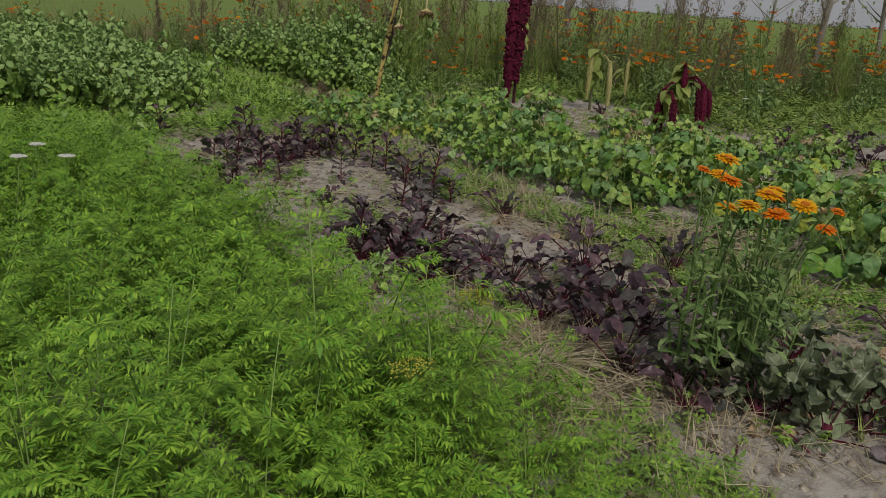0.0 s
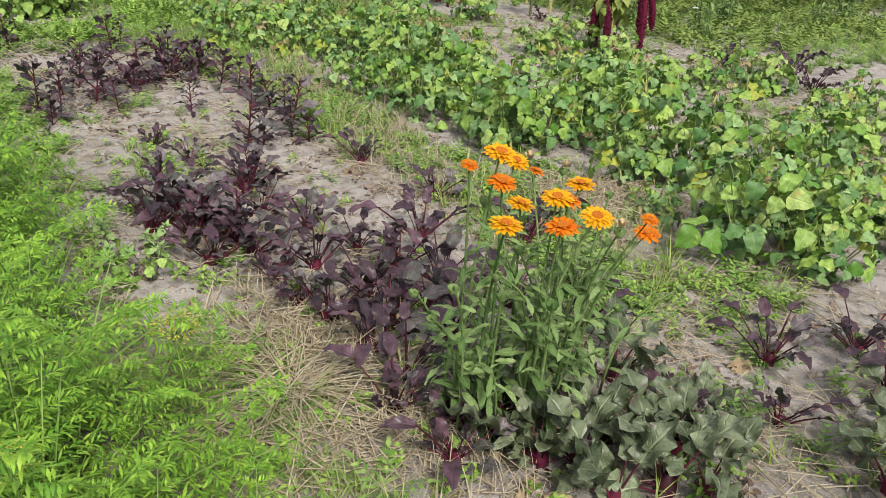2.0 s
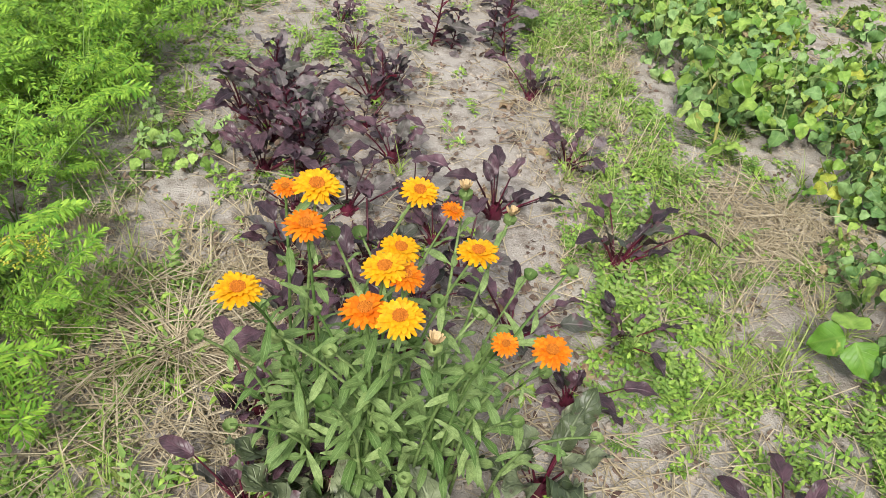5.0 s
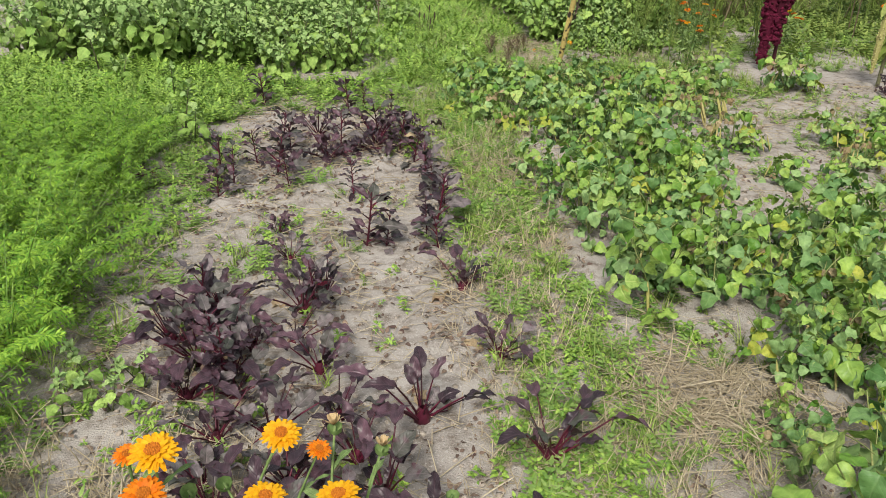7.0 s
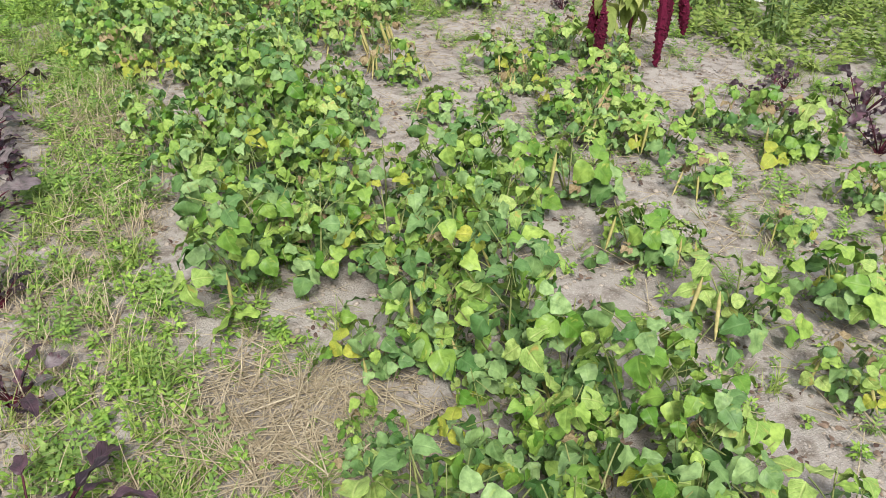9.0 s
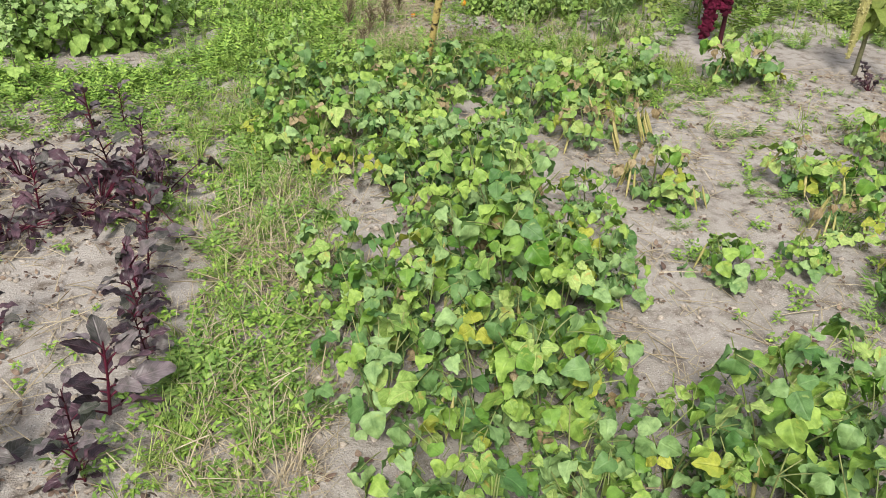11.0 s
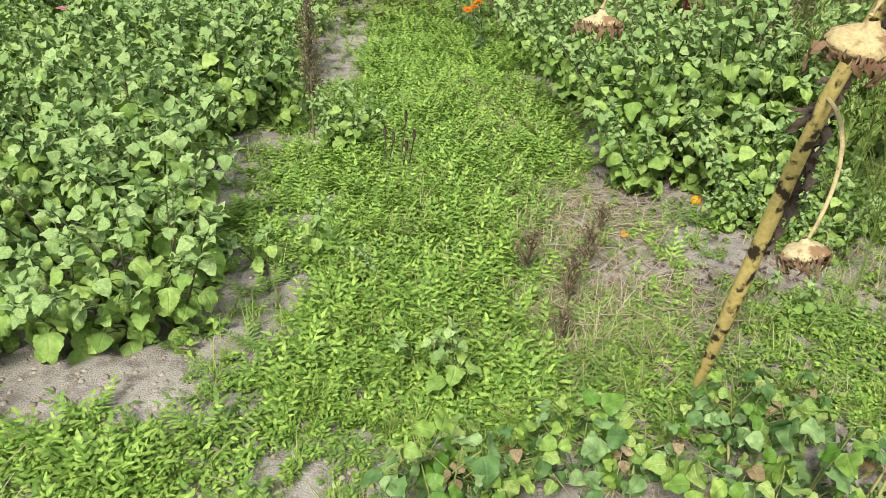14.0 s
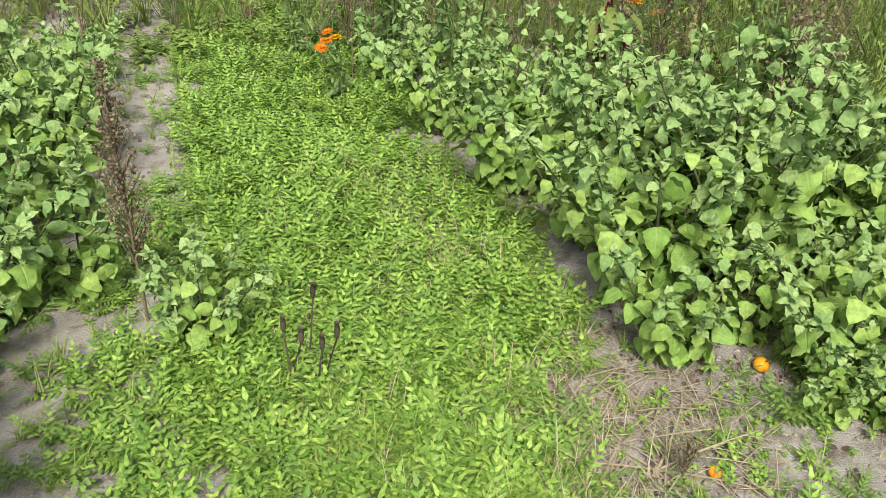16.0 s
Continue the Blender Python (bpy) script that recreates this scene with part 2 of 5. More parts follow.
class Bag:
    """Collects triangles."""

    def __init__(self):
        self.v, self.t, self.m, self.a, self.n = [], [], [], [], 0

    def add(self, vt, m=0, r=None, at=(0, 0, 0), s=1.0):
        v, t = vt[0], vt[1]
        v = v * s
        if r is not None:
            v = v @ r.T
        self.v.append(v + np.array(at, float))
        self.t.append(t + self.n)
        self.m.append(np.full(len(t), m) if len(vt) < 3 or vt[2] is None else vt[2])
        self.a.append(vt[3] if len(vt) > 3 else np.tile([0.5, 0.37, 0.0], (len(v), 1)))
        self.n += len(v)
        return self

    def arrays(self):
        return np.concatenate(self.v), np.concatenate(self.t), np.concatenate(self.m), np.concatenate(self.a)

    def mesh(self, name, mats, smooth=True):
        v, t, m, at = self.arrays()
        me = bpy.data.meshes.new(name)
        me.vertices.add(len(v))
        me.vertices.foreach_set("co", v.astype(np.float32).ravel())
        me.loops.add(3 * len(t))
        me.loops.foreach_set("vertex_index", t.astype(np.int32).ravel())
        me.polygons.add(len(t))
        me.polygons.foreach_set("loop_start", np.arange(0, 3 * len(t), 3, dtype=np.int32))
        me.polygons.foreach_set("material_index", m.astype(np.int32))
        me.polygons.foreach_set("use_smooth", np.full(len(t), smooth))
        me.attributes.new("across", "FLOAT_VECTOR", "POINT").data.foreach_set("vector", at.astype(np.float32).ravel())
        for a in mats:
            me.materials.append(a)
        me.update(calc_edges=True)
        return me


def grid_tris(rows, cols):
    i, j = np.meshgrid(np.arange(rows - 1), np.arange(cols - 1), indexing="ij")
    a = (i * cols + j).ravel()
    return np.concatenate([np.stack([a, a + 1, a + cols + 1], 1), np.stack([a, a + cols + 1, a + cols], 1)])


def ovate(u):
    return np.sin(np.pi * u ** 0.62) ** 0.85


def heart(u):
    return np.minimum(1.0, (u * 7.0 + 0.15)) ** 0.6 * (1 - u) ** 0.72 * 1.06


def bean_shape(u):
    return np.minimum(1.0, u * 5.5 + 0.10) ** 0.6 * np.maximum(0, 1 - u ** 1.75) ** 0.8 * 1.06


def round_heart(u):
    return np.minimum(1.0, u * 4.6 + 0.10) ** 0.6 * np.maximum(0, 1 - u ** 1.6) ** 0.8 * 1.08


def spoon(u):
    return np.sin(np.pi * u ** 1.35) ** 0.8 * 0.95 + 0.06 * (1 - u)


def oblong(u):
    return np.sin(np.pi * u ** 0.8) ** 0.55


def strap(u):
    return np.where(u > 0.98, 0.45, 0.75 + 0.25 * np.sin(np.pi * u))


def needle(u):
    return 1.0 - 0.92 * u


def blade(length, width, prof=ovate, n=5, fold=0.2, droop=0.5, wave=0.0, teeth=0.0, cols=3, seed=0.0):
    """A leaf blade from the origin along +y, face up; it bends down towards the tip."""
    u = np.linspace(0, 1, n + 1)
    w = width / 2 * prof(u)
    w[-1] = max(w[-1] if prof is strap else 0.0, width * 0.02)
    w = w * (1 + teeth * (np.arange(n + 1) % 2 - 0.5))
    s = np.linspace(-1, 1, cols)
    uu, ss = np.meshgrid(u, s, indexing="ij")
    ww = w[:, None] * np.ones_like(ss)
    d = max(droop, 1e-3) if droop >= 0 else droop
    y = length * np.sin(d * uu) / d
    z = -length * (1 - np.cos(d * uu)) / d
    z = z + fold * np.abs(ss) * ww + wave * np.sin(uu * 12 + seed + ss * 1.7) * np.abs(ss)
    y = y + 0.25 * wave * np.cos(uu * 9 + seed) * np.abs(ss)
    return np.stack([ss * ww, y, z], -1).reshape(-1, 3), grid_tris(n + 1, cols), None, np.stack([ss, uu, 0 * ss], -1).reshape(-1, 3)


def tube(points, radii, sides=5):
    p = np.array(points, float)
    r = np.broadcast_to(np.array(radii, float), (len(p),))
    d = np.gradient(p, axis=0)
    d /= np.linalg.norm(d, axis=1, keepdims=True) + 1e-9
    ref = np.where(np.abs(d[:, 2:3]) > 0.9, np.array([[1.0, 0, 0]]), np.array([[0, 0, 1.0]]))
    a = np.cross(d, ref)
    a /= np.linalg.norm(a, axis=1, keepdims=True) + 1e-9
    b = np.cross(d, a)
    th = np.linspace(0, 2 * np.pi, sides + 1)
    ring = p[:, None] + r[:, None, None] * (np.cos(th)[None, :, None] * a[:, None] + np.sin(th)[None, :, None] * b[:, None])
    return ring.reshape(-1, 3), grid_tris(len(p), sides + 1)


def lump(r=1.0, flat=0.7, jag=0.25, seed=0):
    """A small uneven stone-like body of 20 faces."""
    g = (1 + 5 ** 0.5) / 2
    v = np.array([(-1, g, 0), (1, g, 0), (-1, -g, 0), (1, -g, 0), (0, -1, g), (0, 1, g), (0, -1, -g), (0, 1, -g), (g, 0, -1), (g, 0, 1), (-g, 0, -1), (-g, 0, 1)])
    t = np.array([(0, 11, 5), (0, 5, 1), (0, 1, 7), (0, 7, 10), (0, 10, 11), (1, 5, 9), (5, 11, 4), (11, 10, 2), (10, 7, 6), (7, 1, 8),
                  (3, 9, 4), (3, 4, 2), (3, 2, 6), (3, 6, 8), (3, 8, 9), (4, 9, 5), (2, 4, 11), (6, 2, 10), (8, 6, 7), (9, 8, 1)])
    k = np.random.default_rng(seed).uniform(1 - jag, 1 + jag, (12, 1))
    return v / np.linalg.norm(v[0]) * r * k * np.array([1, 1, flat]), t


def arc(start, way, length, bend, n=5, side=0.0):
    """Points of a stem that starts in a direction and bends by bend (down is negative z)."""
    p, d, out = np.array(start, float), np.array(way, float), []
    d = d / np.linalg.norm(d)
    for _ in range(n + 1):
        out.append(p.copy())
        p = p + d * length / n
        d = d + np.array([side / n, 0, bend / n])
        d = d / np.linalg.norm(d)
    return np.array(out)


# ---- ground: one sheet to the horizon ----
def gz(x, y):
    """The height of the ground."""
    a = 0.020 * noise.noise(Vector((x * 0.9, y * 0.9, 3.1))) + 0.012 * noise.noise(Vector((x * 3.7, y * 3.7, 7.7)))
    return a + 0.010 * noise.noise(Vector((x * 11.0, y * 11.0, 1.2)))


def axis_steps(lo, hi, step, far):
    core = list(np.arange(lo, hi + 1e-6, step))
    s, up, down = step, [], []
    a, b = core[-1], core[0]
    while a < far:
        s *= 1.35
        a, b = a + s, b - s
        up.append(a)
        down.append(b)
    return np.array(down[::-1] + core + up)


def build_ground():
    xs, ys = axis_steps(-3.5, 6.0, 0.045, 1500), axis_steps(-0.5, 11.0, 0.045, 1500)
    v = np.zeros((len(xs), len(ys), 3))
    for i, x in enumerate(xs):
        for j, y in enumerate(ys):
            z = 0.0
            if -4 < x < 7 and -1 < y < 12:
                z = gz(x, y) + 0.007 * noise.noise(Vector((x * 29.0, y * 29.0, 4.0)))
            v[i, j] = (x, y, z)
    t = grid_tris(len(xs), len(ys))[:, ::-1]
    ob = new("ground", Bag().add((v.reshape(-1, 3), t)).mesh("ground", [SOIL]))
    return tagged(ob, "light sandy garden soil with crumbs and dry litter", "soil", kind="structure")


ground = build_ground()


def part(name, mesh, parent, m=None, label=""):
    """One mesh object under a thing or part."""
    ob = new(name, mesh)
    ob.parent = parent
    if m is not None:
        ob.matrix_basis = m
    return tagged(ob, label)


def thing(name, label, category, group=""):
    ob = new(name)
    ob.empty_display_size = 0.05
    return tagged(ob, label, category, group)


def mat4(r, at, s=1.0):
    m = Matrix(r.tolist()).to_4x4()
    return Matrix.Translation(at) @ m @ Matrix.Scale(s, 4)


def spot(x, y, rz=None, s=1.0, sink=0.012, lean=6.0):
    """A pose on the ground."""
    rz = rng.uniform(0, 360) if rz is None else rz
    return mat4(turn(rng.uniform(-lean, lean), rng.uniform(-lean, lean), rz), (x, y, gz(x, y) - sink), s)


def plant_out(variants, places, size=(0.85, 1.15)):
    """Sets one plant at each place; the first of each kind stands there itself, the rest are copies."""
    used = set()
    for k, (x, y, *s) in enumerate(places):
        v = variants[k % len(variants)]
        m = spot(x, y, s=(s[0] if s else 1.0) * rng.uniform(*size))
        if v.name in used:
            copy_thing(v, m)
        else:
            used.add(v.name)
            v.matrix_basis = m


def strew(x0, x1, y0, y1, step, jitter=0.5):
    """Places at even spacing with some disorder."""
    out = []
    for x in np.arange(x0, x1, step):
        for y in np.arange(y0, y1, step):
            out.append((x + rng.uniform(-jitter, jitter) * step, y + rng.uniform(-jitter, jitter) * step))
    rng.shuffle(out)
    return [tuple(p) for p in out]


def scatter(name, label, category, templates, mats, places, size, tilt=12.0, lift=0.0):
    """Many small pieces that nobody could count, as one mesh."""
    vs, ts, ms, ats, n = [], [], [], [], 0
    for x, y in places:
        v, t, m, at = templates[rng.integers(len(templates))]
        r = turn(rng.uniform(-tilt, tilt), rng.uniform(-tilt, tilt), rng.uniform(0, 360))
        vs.append(v * rng.uniform(*size) @ r.T + np.array([x, y, gz(x, y) + lift]))
        ts.append(t + n)
        ms.append(m)
        ats.append(at)
        n += len(v)
    b = Bag()
    b.v, b.t, b.m, b.a, b.n = vs, ts, ms, ats, n
    return tagged(new(name, b.mesh(name, mats)), label, category, kind="stuff")


def patchy(x, y, f=2.2, off=0.0):
    return noise.noise(Vector((x * f, y * f, 9.0 + off)))


def sample(count, regions, off=0.0, patch=0.25):
    """Places in plan boxes (x0, x1, y0, y1, density), thicker and thinner in patches."""
    area = np.array([(b - a) * (d - c) * e for a, b, c, d, e in regions])
    out = []
    for k in rng.choice(len(regions), count, p=area / area.sum()):
        x0, x1, y0, y1, _ = regions[k]
        x, y = rng.normal(0, 0.05) + rng.uniform(x0, x1), rng.normal(0, 0.05) + rng.uniform(y0, y1)
        if patchy(x, y, off=off) > rng.uniform(-0.45, 0.45) - patch + 0.1:
            out.append((x, y))
    return out


# ---- beetroot ----
def beet_leaf_mesh(k, length, width, stalk, blade_mat, wave):
    b = Bag()
    p = arc((0, 0, 0), (0, 0.10 + 0.05 * (k % 4), 1), stalk, -0.05 * (k % 3), 3)
    p[:, 1] += np.linspace(0, 0.4, 4) ** 2 * stalk
    b.add(tube(p, np.linspace(0.0032, 0.0018, 4), 4), 1)
    bl = blade(length, width, oblong, 10, 0.12 + 0.12 * (k % 4), 0.2 + 0.26 * (k % 5), wave, 0.05, cols=5, seed=k * 2.1)
    b.add(bl, 0, turn(76 - 12 * (k % 4), 0, 0) @ turn(0, 26 * (k % 3 - 1), 0), p[-1])
    return b if blade_mat is None else b.mesh("beet_leaf", [blade_mat, BEET_STEM])


def beet_variant(meshes, count, label, spread, dead=0):
    ob = thing("beet_plant", label, "beetroot", "beetroots in the bed")
    for i in range(count):
        f = i / count
        r = turn(0, 0, i * 137.5 + rng.uniform(-20, 20)) @ turn(-(2 + spread * f + rng.uniform(-9, 9)), 0, rng.uniform(-110, 110))
        part("leaf", meshes[rng.integers(len(meshes))], ob, mat4(r, (0, 0, 0), rng.uniform(0.7, 1.2)))
    for i in range(dead):
        r = turn(-82 + rng.uniform(-6, 6), rng.uniform(-40, 40), rng.uniform(0, 360))
        part("withered_leaf", DEAD_BEET[i % 2], ob, mat4(r, (0, 0, 0.02), rng.uniform(0.6, 0.9)), "withered brown leaf lying on the soil")
    root = Bag().add(tube([(0, 0, -0.04), (0, 0, 0.0), (0, 0, 0.03), (0, 0, 0.05)], [0.012, 0.020, 0.018, 0.008], 8))
    part("root_crown", root.mesh("root_crown", [BEET_STEM]), ob, label="crimson root crown showing above the soil")
    return ob


def purple_size(k):
    return 0.050 + 0.010 * (k % 4), 0.030 + 0.006 * (k % 3), 0.066 + 0.026 * (k % 4)


PURPLE = [beet_leaf_mesh(k, *purple_size(k), BEET_DULL_SHEEN if k % 3 == 2 else BEET, 0.005) for k in range(9)]
GREENISH = [beet_leaf_mesh(k, 0.078 + 0.016 * (k % 3), 0.044 + 0.010 * (k % 2), 0.06 + 0.03 * (k % 3), BEET_GREEN, 0.016) for k in range(6)]
BEET_DATA = [beet_leaf_mesh(k, *purple_size(k), None, 0.012).arrays() for k in range(6)]
DEAD_BEET = [beet_leaf_mesh(k, 0.12, 0.05, 0.08, BEET_DEAD, 0.016) for k in range(2)]
purple_beets = [beet_variant(PURPLE, n, "dark purple beetroot plant with glossy upright leaves in sandy soil", s, d)
                for n, s, d in ((17, 30, 2), (14, 24, 1), (18, 36, 2), (15, 28, 2))]


def bolting_beet(tall, count):
    """An upright beetroot that runs to seed, with leaves all along its stem."""
    ob = thing("bolting_beet_plant", "tall dark purple beetroot stem with small leaves all along it", "beetroot", "bolting beetroots")
    p = arc((0, 0, -0.01), (rng.uniform(-0.15, 0.15), rng.uniform(-0.15, 0.15), 1), tall, 0, 5, rng.uniform(-0.15, 0.15))
    part("stem", Bag().add(tube(p, np.linspace(0.005, 0.002, 6), 6)).mesh("beet_stem", [BEET_STEM]), ob, label="ribbed dark red stem")
    for i in range(count):
        f = 0.04 + 0.94 * i / count
        q = np.array([np.interp(f, np.linspace(0, 1, 6), p[:, c]) for c in range(3)])
        r = turn(0, 0, i * 137.5 + rng.uniform(-20, 20)) @ turn(-(50 - 36 * f + rng.uniform(-12, 12)), 0, rng.uniform(-60, 60))
        part("leaf", BOLT_LEAVES[rng.integers(7)], ob, mat4(r, q, (1.25 - 0.45 * f) * rng.uniform(0.8, 1.15)))
    return ob


BOLT_LEAVES = [beet_leaf_mesh(k, 0.062 + 0.010 * (k % 4), 0.030 + 0.006 * (k % 3), 0.020 + 0.012 * (k % 3), BEET_DULL_SHEEN if k % 3 == 2 else BEET, 0.005) for k in range(7)]
bolting = [bolting_beet(t, n) for t, n in ((0.25, 17), (0.20, 14), (0.29, 18))]


def joined_beet(count, spread):
    """A beetroot far down the bed, where single leaves run together."""
    ob = thing("beet_plant", "dark purple beetroot plant with glossy upright leaves in sandy soil", "beetroot", "beetroots in the bed")
    bg = Bag()
    for i in range(count):
        r = turn(0, 0, i * 137.5 + rng.uniform(-20, 20)) @ turn(-(2 + spread * i / count + rng.uniform(-8, 8)), 0, rng.uniform(-70, 70))
        v, t, m, at = BEET_DATA[rng.integers(6)]
        bg.add((v * rng.uniform(0.7, 1.2), t, m, at), 0, r)
    part("foliage", bg.mesh("beet_foliage", [BEET, BEET_STEM]), ob)["kind"] = "stuff"
    return ob


def wilted_beet(count):
    ob = thing("wilted_beet_plant", "collapsed beetroot plant with limp purple leaves on the soil", "beetroot", "wilted beetroots")
    for i in range(count):
        r = turn(0, 0, i * 137.5 + rng.uniform(-20, 20)) @ turn(-72 + rng.uniform(-8, 14), rng.uniform(-40, 40), 0)
        part("leaf", PURPLE[rng.integers(len(PURPLE))], ob, mat4(r, (0, 0, 0.02), rng.uniform(0.8, 1.2)))
    return ob


plant_out([wilted_beet(18), wilted_beet(13)], [(0.26, 4.72, 1.15), (-0.81, 4.25, 0.8), (0.10, 4.62), (-0.62, 4.2, 0.7), (0.40, 4.98)])
green_beets = [beet_variant(GREENISH + PURPLE[2:3], n, "large beetroot plant with dull green purple-veined leaves", s, 2) for n, s in ((12, 46), (10, 40))]
BEET_NEAR = [(1.06, 1.28, 1.1), (0.12, 1.40), (0.25, 1.40), (0.07, 1.76, 1.1), (0.03, 1.95, 1.1), (-0.01, 2.05), (-0.02, 2.23, 1.1), (0.10, 1.62), (0.18, 1.86, 1.2), (0.32, 1.75, 1.2),
             (0.20, 2.05, 1.2), (0.12, 2.25, 1.1), (0.44, 2.02, 1.2), (0.30, 2.33), (0.56, 1.82, 1.1), (0.12, 2.94, 1.1), (0.19, 3.04), (0.69, 3.12), (-0.21, 2.85, 1.2), (-0.15, 2.90, 1.1),
             (-0.16, 2.61, 1.2), (-0.04, 2.56, 1.1), (0.78, 2.65, 1.1), (0.53, 2.32, 1.2), (0.87, 2.16, 1.15), (0.22, 2.57, 1.1), (-0.02, 2.44, 1.1), (-0.15, 2.42)]
BEET_NEAR2 = [(1.24, 1.04, 1.1), (0.85, 1.08, 0.8), (1.16, 0.90), (0.60, 1.18, 0.9), (-0.27, 2.72, 1.1), (0.02, 1.52), (0.05, 1.30), (0.36, 2.15, 1.1), (0.02, 3.34, 0.8), (0.68, 1.64), (1.35, 1.20), (0.84, 1.86, 0.8), (-0.09, 2.75), (0.0, 2.68, 0.9), (0.33, 1.92), (0.12, 2.75, 0.9)]
BEET_TALL = [(-0.22, 2.88, 0.9), (-0.12, 2.66, 0.9), (-0.06, 2.48, 0.9), (0.16, 3.0, 0.9), (-0.41, 4.01), (-0.36, 4.12), (-0.44, 4.22), (-0.18, 4.30), (-0.12, 4.42), (-0.21, 4.62), (-0.21, 4.87), (0.18, 5.56), (0.10, 5.40), (0.30, 4.95), (0.36, 5.12), (0.42, 4.70), (0.50, 4.52), (0.55, 4.36),
             (0.57, 4.21), (0.62, 4.05), (0.65, 3.93), (0.60, 3.72), (0.61, 3.50), (0.56, 3.60), (0.31, 3.50), (0.39, 3.51), (0.22, 4.06, 0.8), (0.10, 4.73), (-0.45, 5.54), (-0.10, 4.15), (-0.30, 4.45)]
BEET_FAR = [(4.3, 3.5, 1.2), (4.5, 4.4), (4.15, 4.1), (4.55, 3.9, 1.1), (4.0, 6.2), (-0.05, 5.0), (0.29, 4.80), (-0.07, 3.61, 0.8), (0.05, 4.55), (0.48, 4.85)]
plant_out(purple_beets, BEET_NEAR + BEET_NEAR2, (0.85, 1.08))
plant_out(bolting, BEET_TALL, (0.8, 1.15))
plant_out([joined_beet(15, 40), joined_beet(13, 36), joined_beet(16, 48)], BEET_FAR, (0.85, 1.15))
plant_out(green_beets, [(0.30, 1.18, 1.1), (0.22, 1.22), (0.52, 1.11), (0.40, 1.02, 1.1), (0.88, 0.80, 1.1), (1.03, 0.83), (1.19, 0.82), (0.20, 1.34), (0.60, 1.40), (0.42, 1.22), (0.48, 0.98), (0.28, 1.05), (0.64, 1.16, 0.8)], (0.85, 1.12))


# ---- bush beans ----
def bean_leaf_mesh(k):
    """A leaf of three leaflets on its stalk."""
    b = Bag()
    p = arc((0, 0, 0), (0, 0.7, 1), 0.062 + 0.008 * k, -0.6, 4)
    b.add(tube(p, 0.0017, 3), 1)
    tip = p[-1]
    for a, s in ((0, 1.0), (100, 0.88), (-100, 0.88)):
        s = s * rng.uniform(0.8, 1.12)
        bl = blade(0.078 * s, 0.069 * s, bean_shape, 8, 0.06 + 0.06 * (k % 3), 0.35 + 0.28 * k, 0.006, cols=5, seed=k + a)
        b.add(bl, 0, turn(0, 0, a) @ turn(-8 - 9 * k + rng.uniform(-22, 18), rng.uniform(-30, 30), 0), tip + turn(0, 0, a) @ np.array([0, 0.012, 0]))
    return b


def pod_mesh():
    p = arc((0, 0, 0), (0.3, 0.2, -1), 0.11, 0.25, 5)
    return Bag().add(tube(p, [0.001, 0.0045, 0.005, 0.0045, 0.004, 0.001], 6)).mesh("bean_pod", [POD])


BEAN_BAGS = [bean_leaf_mesh(k) for k in range(5)]
BEAN_DATA = [f.arrays() for f in BEAN_BAGS]
BEAN_LEAVES = [f.mesh("bean_leaf", [c, BEAN_STEM]) for f in BEAN_BAGS for c in (BEAN, BEAN_COOL)]
PALE_LEAVES = [f.mesh("pale_bean_leaf", [BEAN_PALE, BEAN_STEM]) for f in BEAN_BAGS[:3]]
YELLOW_LEAVES = [f.mesh("yellow_bean_leaf", [BEAN_YELLOW, BEAN_STEM]) for f in BEAN_BAGS[1:3]]
DRY_LEAVES = [f.mesh("dry_bean_leaf", [BEAN_DRY, BEAN_STEM]) for f in BEAN_BAGS[2:]]
PODS = [pod_mesh() for _ in range(2)]


